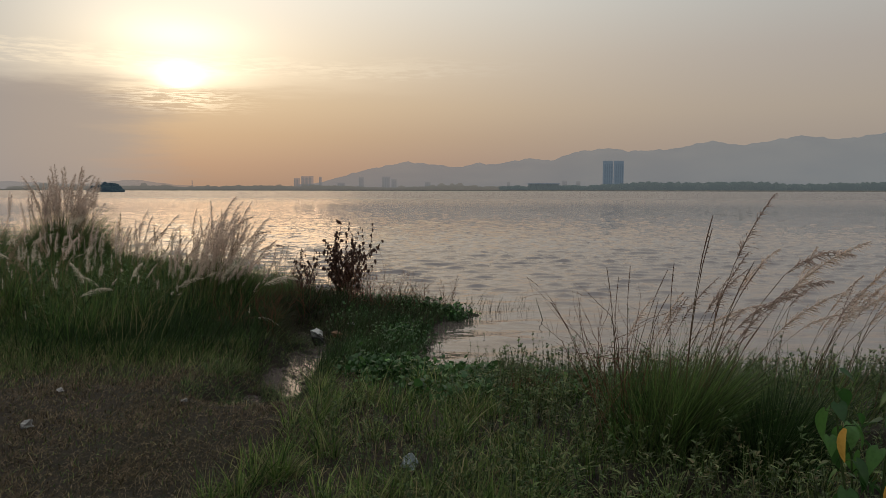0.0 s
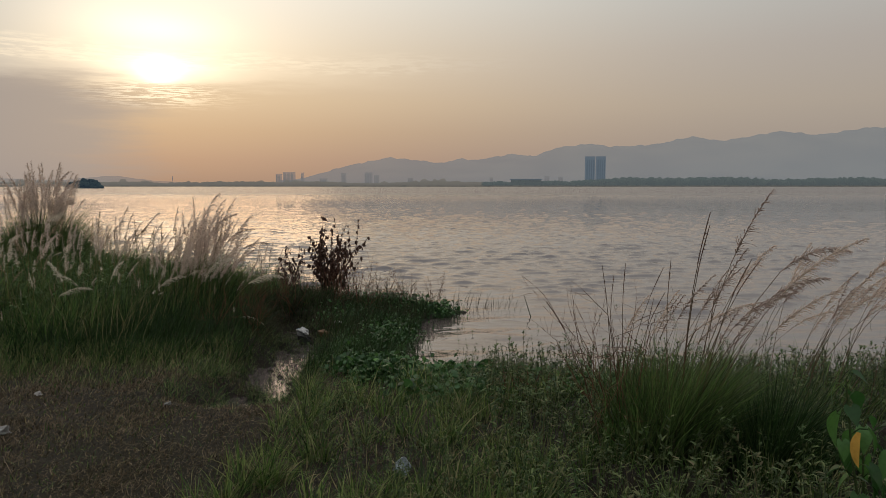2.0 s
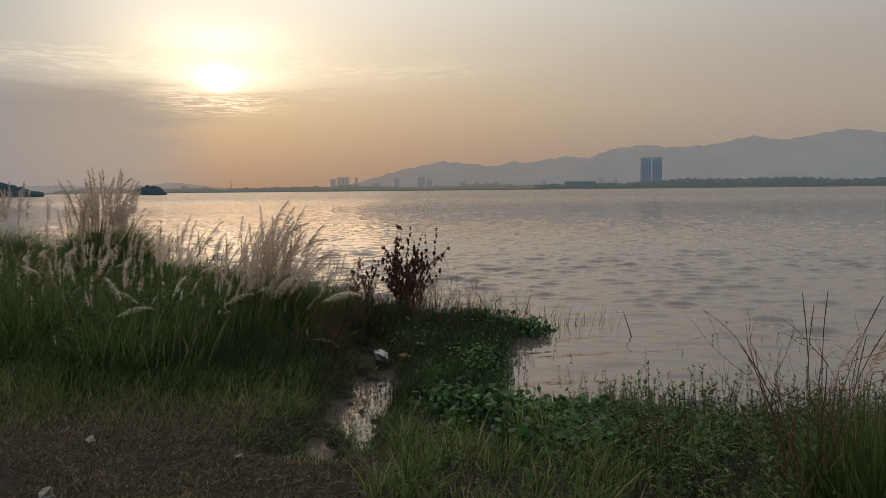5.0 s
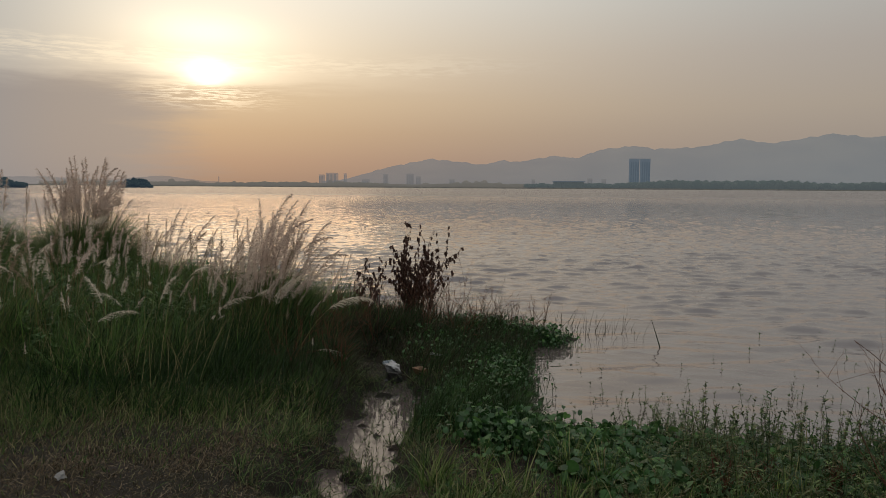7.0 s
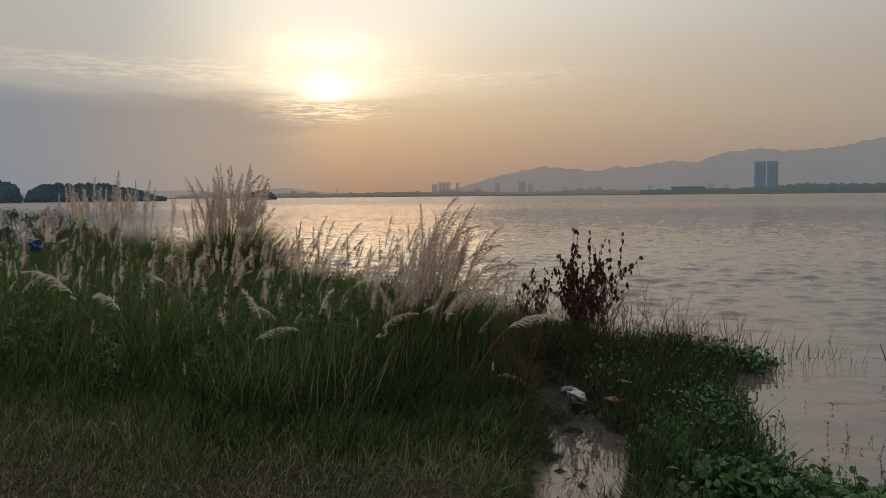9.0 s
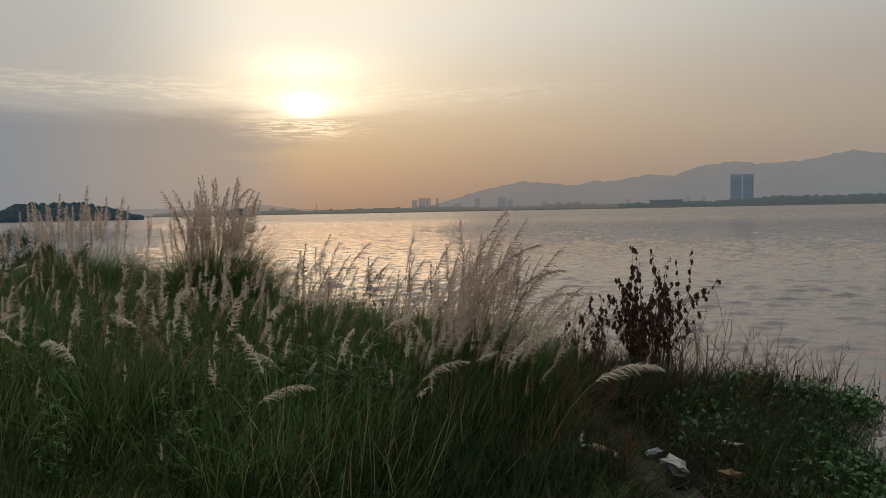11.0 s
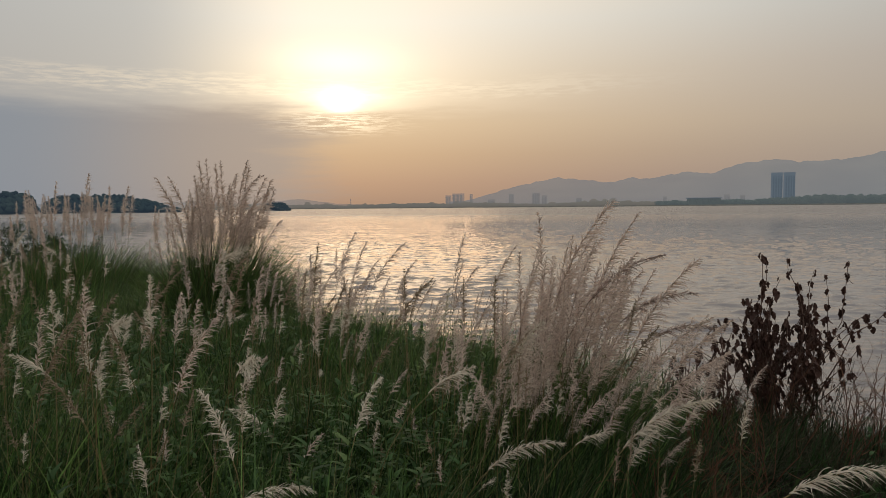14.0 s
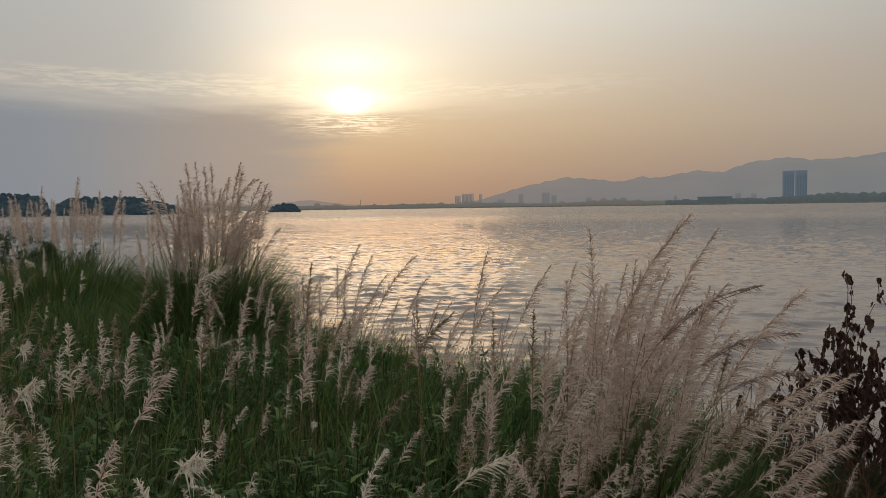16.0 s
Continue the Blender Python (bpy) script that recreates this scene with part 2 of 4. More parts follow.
n.put(out, n.principled(Base_Color=colour, Roughness=n.step(big, 0.3, 0.7, 0.75, 0.95), Specular_IOR_Level=0.3, Normal=n.bump(small, 0.7, 0.02)))

WATER, n, geo, out = material("lake_water")
where = geo.outputs["Position"]
split = n.node("ShaderNodeSeparateXYZ")
n.put(split.inputs[0], where)
calm = n.math("MAXIMUM", n.step(split.outputs[0], -1.2, 0.2), 0.12)
open_water = n.math("MAXIMUM", calm, n.step(split.outputs[1], 9.2, 12.0))
chop = n.noise(n.scaled(where, (0.7, 1.15, 1.0)), 1.0, 3.0, 0.55)
chop = n.math("SUBTRACT", 1.0, n.math("ABSOLUTE", n.math("MULTIPLY", n.math("SUBTRACT", chop, 0.5), 2.4)))
ripple = n.noise(n.scaled(where, (0.6, 1.6, 1.0)), 7.0, 3.0, 0.5)
gust = n.noise(n.scaled(where, (0.16, 0.36, 1.0)), 1.0, 4.0, 0.6)
far_gust = n.noise(n.scaled(where, (0.035, 0.07, 1.0)), 1.0, 4.0, 0.6)
tall = n.math("ADD", n.math("MULTIPLY", chop, n.step(split.outputs[1], 12.0, 50.0, 0.02, 0.30)), n.math("MULTIPLY", ripple, 0.003))
tall = n.math("ADD", tall, n.math("MULTIPLY", gust, n.step(split.outputs[1], 25.0, 70.0, 0.0, 1.2)))
tall = n.math("ADD", tall, n.math("MULTIPLY", far_gust, n.step(split.outputs[1], 60.0, 180.0, 0.0, 4.5)))
tall = n.math("MULTIPLY", tall, open_water)
n.put(out, n.principled(Base_Color=(0.11, 0.088, 0.084), Roughness=n.step(split.outputs[1], 35.0, 200.0, 0.02, 0.32), IOR=1.74, Specular_IOR_Level=0.5, Normal=n.bump(tall, 1.0, 1.0)))

# distance: haze put in as part transparency and a faint bluish glow
MOUNTAIN = hazed_far_material("hazy_mountain", (0.035, 0.055, 0.07), (0.07, 0.085, 0.09), 0.34, 0.004, (0.105, 0.128, 0.145))
PALE_HILL = hazed_far_material("hazy_hill", (0.05, 0.055, 0.06), (0.07, 0.07, 0.065), 0.50, 0.01, (0.10, 0.11, 0.12))
FAR_WOOD = hazed_far_material("far_wood", (0.03, 0.045, 0.035), (0.05, 0.06, 0.045), 0.12, 0.05, (0.062, 0.074, 0.08))
# same wood colours as FAR_WOOD, with more haze put in
HAZED_WOOD = hazed_far_material("hazed_far_wood", (0.03, 0.045, 0.035), (0.05, 0.06, 0.045), 0.48, 0.05, (0.12, 0.11, 0.10))
FAR_BANK = hazed_far_material("far_bank", (0.06, 0.055, 0.045), (0.09, 0.08, 0.06), 0.15, 0.05, (0.05, 0.055, 0.055))
FAR_WALL = hazed_far_material("far_wall", (0.05, 0.068, 0.09), (0.06, 0.08, 0.10), 0.28, 0.1, (0.078, 0.10, 0.122))
FAR_WALL_PALE = hazed_far_material("pale_far_wall", (0.10, 0.10, 0.11), (0.13, 0.13, 0.13), 0.62, 0.1, (0.13, 0.13, 0.135))
FAR_GLASS = hazed_far_material("far_window", (0.02, 0.03, 0.04), (0.03, 0.04, 0.05), 0.28, 0.1, (0.062, 0.082, 0.102))
PALE_GLASS = hazed_far_material("pale_far_window", (0.03, 0.03, 0.04), (0.04, 0.04, 0.05), 0.62, 0.1, (0.115, 0.12, 0.125))
HILL_WOOD = hazed_far_material("hill_wood", (0.018, 0.03, 0.03), (0.035, 0.05, 0.04), 0.05, 0.12, (0.014, 0.022, 0.032))


# ---- mesh tools ----
def from_arrays(name, verts, tris, mat, smooth=False):
    me = bpy.data.meshes.new(name)
    verts, tris = np.asarray(verts, np.float32), np.asarray(tris, np.int32)
    me.vertices.add(len(verts))
    me.vertices.foreach_set("co", verts.ravel())
    me.loops.add(tris.size)
    me.loops.foreach_set("vertex_index", tris.ravel())
    me.polygons.add(len(tris))
    me.polygons.foreach_set("loop_start", np.arange(0, tris.size, tris.shape[1], dtype=np.int32))
    me.polygons.foreach_set("use_smooth", np.full(len(tris), smooth))
    me.update(calc_edges=True)
    me.materials.append(mat)
    return me


def joined(pieces):
    """One pair of arrays out of many (verts, tris)."""
    verts, tris, at = [], [], 0
    for v, f in pieces:
        verts.append(v), tris.append(np.asarray(f) + at)
        at += len(v)
    return np.concatenate(verts), np.concatenate(tris)


def part(name, mesh, parent, m=None, label=""):
    ob = new(name, mesh)
    ob.parent = parent
    if m is not None:
        ob.matrix_basis = m
    return tagged(ob, label)


def thing(name, x, y, z, label, category, group="", kind=""):
    ob = new(name)
    ob.empty_display_size = 0.1
    ob.location = (x, y, z)
    return tagged(ob, label, category, group, kind)


rng = np.random.default_rng(7)


def strips(base, along, length, width, side, bend, segs=3):
    """Tapering bent strips: from base, along a way, sagging by bend (a vector per strip)."""
    k = len(base)
    s = np.linspace(0, 1, segs + 1)
    mid = base[:, None] + along[:, None] * (length[:, None] * s)[..., None] + bend[:, None] * (length[:, None] * s ** 2)[..., None]
    half = side[:, None] * (width[:, None] * 0.5 * (1 - s[:-1] ** 1.6))[..., None]
    left, right = mid[:, :-1] - half, mid[:, :-1] + half
    verts = np.concatenate([np.stack([left, right], 2).reshape(k, 2 * segs, 3), mid[:, -1:]], 1)
    faces = []
    for i in range(segs - 1):
        a = 2 * i
        faces += [(a, a + 1, a + 3), (a, a + 3, a + 2)]
    faces.append((2 * segs - 2, 2 * segs - 1, 2 * segs))
    tris = (np.arange(k) * (2 * segs + 1))[:, None, None] + np.array(faces)[None]
    return verts.reshape(-1, 3), tris.reshape(-1, 3)


def blades(base, height, width, lean=0.35, wind=(0.25, 0.05), segs=3, spread=1.0, turn=None):
    """Upright grass blades that lean and bend every way, a little more with the wind."""
    k = len(base)
    turn = rng.uniform(0, 2 * np.pi, k) if turn is None else turn
    out = np.stack([np.cos(turn), np.sin(turn), np.zeros(k)], 1)
    tilt = np.abs(rng.normal(0, 0.16, k))[:, None] * spread
    along = out * tilt + np.array([wind[0], wind[1], 0]) * 0.4 + np.array([0, 0, 1.0])
    along /= np.linalg.norm(along, axis=1, keepdims=True)
    amount = np.abs(rng.normal(0, lean, k))[:, None]
    bend = out * amount + np.array([wind[0], wind[1], 0]) * rng.uniform(0.2, 1, k)[:, None]
    bend[:, 2] -= 0.45 * amount[:, 0] ** 1.5
    face = rng.uniform(0, 2 * np.pi, k)
    side = np.stack([np.cos(face), np.sin(face), np.zeros(k)], 1)
    return strips(base, along, height, width, side, bend, segs)


def tube(points, radii, sides=4):
    points = np.asarray(points, float)
    radii = np.broadcast_to(radii, len(points))
    ways = np.gradient(points, axis=0)
    ways /= np.linalg.norm(ways, axis=1, keepdims=True) + 1e-9
    ref = np.where(np.abs(ways[:, 2:3]) < 0.9, np.array([[0, 0, 1.0]]), np.array([[1.0, 0, 0]]))
    a = np.cross(ways, ref)
    a /= np.linalg.norm(a, axis=1, keepdims=True)
    b = np.cross(ways, a)
    t = np.arange(sides) * 2 * np.pi / sides
    ring = a[:, None] * np.cos(t)[None, :, None] + b[:, None] * np.sin(t)[None, :, None]
    verts = (points[:, None] + ring * radii[:, None, None]).reshape(-1, 3)
    tris = []
    for i in range(len(points) - 1):
        for j in range(sides):
            p, q = i * sides + j, i * sides + (j + 1) % sides
            tris += [(p, q, q + sides), (p, q + sides, p + sides)]
    return verts, np.array(tris)


# ---- the lie of the land ----
SHORE = [(-400, 40), (-60, 24), (-27, 20.5), (-20, 20.2), (-15.5, 19.5), (-11, 17.2), (-8.6, 14.6), (-6.6, 12.9), (-4.8, 11.7), (-3.2, 11.2), (-1.9, 11.1), (-0.6, 10.9),
         (0.15, 10.5), (-0.15, 9.9), (-0.42, 9.0), (-0.38, 8.0), (-0.5, 7.3), (-0.1, 7.1), (0.4, 7.05), (1.1, 6.9), (2.2, 6.9), (3.4, 7.1), (5, 7.3), (8, 7),
         (14, 5.5), (40, 0), (400, -60), (4900, -300), (4900, -4900), (-4900, -4900), (-4900, 40)]
INLET = [(-1.66, 5.55), (-1.60, 6.3), (-1.65, 7.2), (-1.8, 8.1), (-2.05, 8.8)]


def to_line(x, y, line, closed=False):
    pts = np.array(line + line[:1] if closed else line, float)
    best = np.full(np.shape(x), 1e9)
    for (x0, y0), (x1, y1) in zip(pts[:-1], pts[1:]):
        t = np.clip(((x - x0) * (x1 - x0) + (y - y0) * (y1 - y0)) / ((x1 - x0) ** 2 + (y1 - y0) ** 2), 0, 1)
        best = np.minimum(best, np.hypot(x - x0 - t * (x1 - x0), y - y0 - t * (y1 - y0)))
    return best


def inland(x, y):
    """Metres from the water's edge: positive on land."""
    inside = np.zeros(np.shape(x), bool)
    for (x0, y0), (x1, y1) in zip(SHORE, SHORE[1:] + SHORE[:1]):
        if y0 != y1:
            inside ^= ((y0 > y) != (y1 > y)) & (x < (x1 - x0) * (y - y0) / (y1 - y0) + x0)
    d = to_line(x, y, SHORE, True)
    return np.where(inside, d, -d)


def waves_of(x, y, scale, seed):
    r = np.random.default_rng(seed)
    total = np.zeros(np.shape(x))
    for k in range(6):
        a, f = r.uniform(0, 2 * np.pi), scale * 1.6 ** k
        total = total + np.sin((x * np.cos(a) + y * np.sin(a)) * f + r.uniform(0, 6.28)) / 1.5 ** k
    return total


def ground_z(x, y):
    x, y = np.asarray(x, float), np.asarray(y, float)
    d = inland(x, y) + 0.08 * waves_of(x, y, 3.0, 1) * np.exp(-np.abs(inland(x, y)))
    flat = 0.75 + 1.1 * np.clip(x + 1.9, 0, 1)
    land = 0.02 + 0.25 * (1 - np.exp(-np.maximum(d, 0) / flat)) + 0.012 * waves_of(x, y, 2.5, 2)
    wet = to_line(x, y, INLET)
    land = land - (0.265 - 0.045 * waves_of(x, y, 15.0, 3) - 0.022 * waves_of(x, y, 6.0, 4)) * np.exp(-(wet / (0.37 + 0.06 * waves_of(x, y, 4.0, 9))) ** 4)
    hollow = np.clip((0.5 + 0.5 * np.tanh(0.8 * waves_of(x, y, 4.5, 51)) - 0.72) / 0.15, 0, 1) * np.clip((x - 0.5) / 0.4, 0, 1) * np.clip((5.2 - y) / 0.5, 0, 1) * np.clip((y - 2.9) / 0.3, 0, 1)
    land = land - 0.27 * hollow
    bed = np.maximum(-1.6, d * 0.22 - 0.01)
    z = np.where(d > 0, land, bed)
    far = np.clip((y - 1500) / 40, -1, 1)
    return np.where(y > 1400, np.where(far > 0, 2.0 * far, 1.6 * far), z)


def spaced(fine_lo, fine_hi, step, stops):
    mid = np.arange(fine_lo, fine_hi + step / 2, step)
    grow = step * np.cumsum(1.16 ** np.arange(1, 120))
    lo = fine_lo - grow[grow < fine_lo + 4900]
    hi = fine_hi + grow[grow < 4900 - fine_hi]
    return np.unique(np.concatenate([[-4900], lo, mid, hi, stops, [4900]]))


def sheet(name, xs, ys, height, mat):
    gx, gy = np.meshgrid(xs, ys)
    verts = np.stack([gx, gy, height(gx, gy)], -1).reshape(-1, 3)
    a = (np.arange(len(ys) - 1)[:, None] * len(xs) + np.arange(len(xs) - 1)).ravel()
    quads = np.stack([a, a + 1, a + 1 + len(xs), a + len(xs)], 1)
    return from_arrays(name, verts, quads, mat, True)


xs, ys = spaced(-14.0, 7.0, 0.08, []), spaced(1.0, 17.0, 0.07, [1450, 1500, 1540])
tagged(new("ground", sheet("ground", xs, ys, ground_z, SOIL)), "brown earth bank with thatch and wet margin", "ground", kind="structure")


def spread_from(lo, hi, step, ratio):
    """Even steps from lo to hi, then ever wider ones out to the edges of the land."""
    grow = step * np.cumsum(ratio ** np.arange(1, 400))
    return np.concatenate([[-4900], (lo - grow[grow < lo + 4800])[::-1], np.arange(lo, hi, step), hi + grow[grow < 4800 - hi], [4900]])


def water_z(x, y):
    """Short-crested wind waves that run toward the bank: broad troughs, sharp crests, smoother in the shelter of the shore."""
    r = np.random.default_rng(15)
    off = np.maximum(-inland(x, y), 0)

    def chop(count, short, long, spread):
        total = np.zeros(np.shape(x))
        for k in range(count):
            size = short * (long / short) ** ((k + r.random()) / count)
            a = np.radians(94 + r.normal(0, spread))
            total += np.sin((x * np.cos(a) + y * np.sin(a)) * 2 * np.pi / size + r.uniform(0, 6.28))
        return total / math.sqrt(count / 2)

    def crested(e, sharp):
        return np.exp(sharp * 1.7 * np.tanh(e / 1.7))

    gusts = 0.86 + 0.14 * np.tanh(waves_of(x * 0.5, y, 0.35, 17))
    wide = 0.0155 * crested(chop(60, 0.42, 1.15, 24), 1.1) * np.clip((off - 0.3) / 3.0, 0.0, 1) ** 0.8
    fine = 0.0095 * crested(chop(40, 0.22, 0.45, 24), 0.9) * np.clip((off - 0.8) / 3.0, 0, 1)
    smooth = 0.011 * chop(7, 0.7, 1.8, 14) * np.clip((off - 0.05) / 0.8, 0, 1) * np.exp(-off / 4.0)
    return (wide + fine * gusts) * gusts * np.exp(-(np.hypot(x, y) / 60) ** 2) + smooth


water = sheet("water", spread_from(-16.0, 13.0, 0.085, 1.05), spread_from(6.6, 19.0, 0.04, 1.018), water_z, WATER)
tagged(new("water", water), "rippled lake water reflecting the hazy sunset", "water", kind="structure")

# ---- the distance ----
RIDGE = [(-60, 0.5), (-40, 0.5), (-35.2, 0.6), (-31, 0.4), (-27.4, 0.8), (-24.4, 0.37), (-19, 0.2), (-14.1, 0.55), (-10.5, 1.5), (-6.9, 2.34), (-2.8, 1.8), (-1.0, 2.26), (-0.1, 2.1),
         (3.1, 2.52), (4.6, 2.36), (6.6, 3.1), (9.2, 3.28), (10.5, 3.05), (14.3, 3.25), (16.7, 3.7), (18.6, 3.4), (22.7, 3.92), (25, 3.65), (28, 4.0), (40, 3.6), (60, 2.0)]


def ridge_mesh(name, a0, a1, step, dist, deep, mat, sag):
    """A mountain flank: rows from its foot to the crest, at the crest heights of RIDGE, with spurs and gullies."""
    turn = np.radians(np.arange(a0, a1 + step / 2, step))
    crest = np.interp(np.degrees(turn), *np.array(RIDGE).T)
    crest = crest + 0.028 * waves_of(np.degrees(turn), 0 * turn, 2.8, 5) * np.clip(crest, 0.3, 1.5)
    rows = []
    for k, s in enumerate(np.linspace(0, 1, 14)):
        r = dist - deep * (1 - s) + 60 * waves_of(np.degrees(turn), 0 * turn + s * 3, 1.2, 6) * s * (1 - s)
        h = np.tan(np.radians(crest)) * r * (s ** sag) * (1 + 0.08 * waves_of(np.degrees(turn), 0 * turn + s * 4, 1.7, 8) * (1 - s)) + 2 * (1 - s)
        rows.append(np.stack([np.sin(turn) * r, np.cos(turn) * r, h], 1))
    v = np.concatenate(rows)
    c = len(turn)
    a = (np.arange(len(rows) - 1)[:, None] * c + np.arange(c - 1)).ravel()
    return from_arrays(name, v, np.stack([a, a + 1, a + 1 + c, a + c], 1), mat, True)


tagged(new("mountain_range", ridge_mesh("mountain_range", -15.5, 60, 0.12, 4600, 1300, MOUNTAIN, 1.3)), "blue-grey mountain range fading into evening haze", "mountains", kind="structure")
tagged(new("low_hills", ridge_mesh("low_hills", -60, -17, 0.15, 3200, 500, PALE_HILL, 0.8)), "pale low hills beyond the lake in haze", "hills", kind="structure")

ICO = bmesh.new()
bmesh.ops.create_icosphere(ICO, subdivisions=2, radius=1.0)
ICO_V = np.array([v.co[:] for v in ICO.verts])
ICO_F = np.array([[v.index for v in f.verts] for f in ICO.faces])
ICO.free()


def blob(centre, size, r, rough=0.25):
    lump = 1 + rough * waves_of(ICO_V[:, 0] * 2 + centre[0], ICO_V[:, 1] * 2 + ICO_V[:, 2] * 3, 1.3, int(r.integers(1e6)))[:, None] / 2
    return ICO_V * lump * np.array(size) + np.array(centre), ICO_F


for name, lo, hi, mat, label in (("far_woods", 20, 1250, FAR_WOOD, "dark blue-grey belt of trees along the far shore"), ("far_woods", -1100, 20, HAZED_WOOD, "pale hazy belt of trees along the far shore")):
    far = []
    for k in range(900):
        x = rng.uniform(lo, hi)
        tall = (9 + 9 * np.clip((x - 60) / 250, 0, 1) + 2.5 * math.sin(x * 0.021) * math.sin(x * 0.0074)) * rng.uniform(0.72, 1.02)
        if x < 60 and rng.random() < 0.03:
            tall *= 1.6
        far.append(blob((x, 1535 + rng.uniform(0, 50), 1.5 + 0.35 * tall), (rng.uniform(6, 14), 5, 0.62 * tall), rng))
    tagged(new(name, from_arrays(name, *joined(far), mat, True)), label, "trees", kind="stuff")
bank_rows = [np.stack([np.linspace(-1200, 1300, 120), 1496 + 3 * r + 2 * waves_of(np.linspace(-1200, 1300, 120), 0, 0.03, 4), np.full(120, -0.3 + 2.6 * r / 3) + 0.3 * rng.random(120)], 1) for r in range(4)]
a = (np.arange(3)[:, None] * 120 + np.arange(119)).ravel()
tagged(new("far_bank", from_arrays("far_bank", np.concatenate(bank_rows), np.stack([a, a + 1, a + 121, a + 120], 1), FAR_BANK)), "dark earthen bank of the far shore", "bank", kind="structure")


def box(x0, x1, y0, y1, z0, z1):
    v = np.array([(x, y, z) for x in (x0, x1) for y in (y0, y1) for z in (z0, z1)], float)
    return v, np.array([(0, 1, 3), (0, 3, 2), (4, 6, 7), (4, 7, 5), (0, 4, 5), (0, 5, 1), (2, 3, 7), (2, 7, 6), (0, 2, 6), (0, 6, 4), (1, 5, 7), (1, 7, 3)])


def tower(x, y, wide, deep, high, label, wall, floors, bays, crown):
    ob = thing("tower_block" if high > 50 else "far_building", x, y, 0, label, "building", "buildings on the far shore")
    part("wall", from_arrays("wall", *box(-wide / 2, wide / 2, 0, deep, 0, high), wall), ob)
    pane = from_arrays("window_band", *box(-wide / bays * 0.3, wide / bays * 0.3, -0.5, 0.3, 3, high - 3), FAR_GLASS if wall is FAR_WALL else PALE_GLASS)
    for k in range(bays):
        part("window_band", pane, ob, pose(-wide / 2 + (k + 0.5) * wide / bays, 0, 0))
    slab = from_arrays("floor_slab", *box(-wide / 2 - 0.3, wide / 2 + 0.3, -0.8, 0.2, -0.35, 0.35), wall)
    for k in range(1, floors):
        part("floor_slab", slab, ob, pose(0, 0, high * k / floors))
    if crown:
        turret = from_arrays("roof_turret", *box(-wide * 0.09, wide * 0.09, 0, deep, 0, crown), wall)
        for k in (-0.42, -0.14, 0.14, 0.42):
            part("roof_turret", turret, ob, pose(wide * k, 0, high))
    else:
        part("parapet", from_arrays("parapet", *box(-wide / 2 - 0.4, wide / 2 + 0.4, -0.6, deep, high, high + 1.0), wall), ob)
    return ob


def at_azimuth(deg, y):
    return y * math.tan(radians(deg)) + 0.45


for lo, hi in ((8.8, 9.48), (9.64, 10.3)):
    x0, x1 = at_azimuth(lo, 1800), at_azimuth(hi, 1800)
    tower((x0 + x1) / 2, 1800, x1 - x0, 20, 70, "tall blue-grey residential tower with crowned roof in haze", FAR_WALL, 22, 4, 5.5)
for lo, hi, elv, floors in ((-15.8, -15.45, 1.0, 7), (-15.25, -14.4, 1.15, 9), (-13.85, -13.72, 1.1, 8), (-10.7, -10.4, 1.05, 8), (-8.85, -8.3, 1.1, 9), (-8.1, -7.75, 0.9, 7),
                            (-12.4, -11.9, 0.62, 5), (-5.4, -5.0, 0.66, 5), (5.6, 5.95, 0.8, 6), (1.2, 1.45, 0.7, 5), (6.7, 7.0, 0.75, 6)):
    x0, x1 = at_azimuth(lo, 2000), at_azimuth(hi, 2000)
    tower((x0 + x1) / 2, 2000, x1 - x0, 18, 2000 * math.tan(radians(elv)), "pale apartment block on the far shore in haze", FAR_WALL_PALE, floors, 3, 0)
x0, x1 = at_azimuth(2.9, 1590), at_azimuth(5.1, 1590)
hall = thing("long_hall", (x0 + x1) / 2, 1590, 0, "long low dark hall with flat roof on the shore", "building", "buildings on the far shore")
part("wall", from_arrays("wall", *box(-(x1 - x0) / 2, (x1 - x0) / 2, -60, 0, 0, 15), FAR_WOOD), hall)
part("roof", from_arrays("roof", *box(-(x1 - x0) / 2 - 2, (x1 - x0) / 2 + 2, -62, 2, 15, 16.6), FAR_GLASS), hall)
mast = thing("radio_mast", at_azimuth(-23.4, 1620), 1620, 0, "thin lattice mast above the far trees", "mast")
for sx in (-1.2, 1.2):
    part("leg", from_arrays("leg", *tube([(sx, 0, 0), (sx * 0.2, 0, 24)], 0.35), FAR_WALL), mast)
brace = from_arrays("brace", *box(-1.0, 1.0, -0.1, 0.1, -0.15, 0.15), FAR_WALL)
for k in range(6):
    part("brace", brace, mast, pose(0, 0, 3 + 3 * k) @ Matrix.Diagonal((1 - 0.12 * k, 1, 1, 1)))


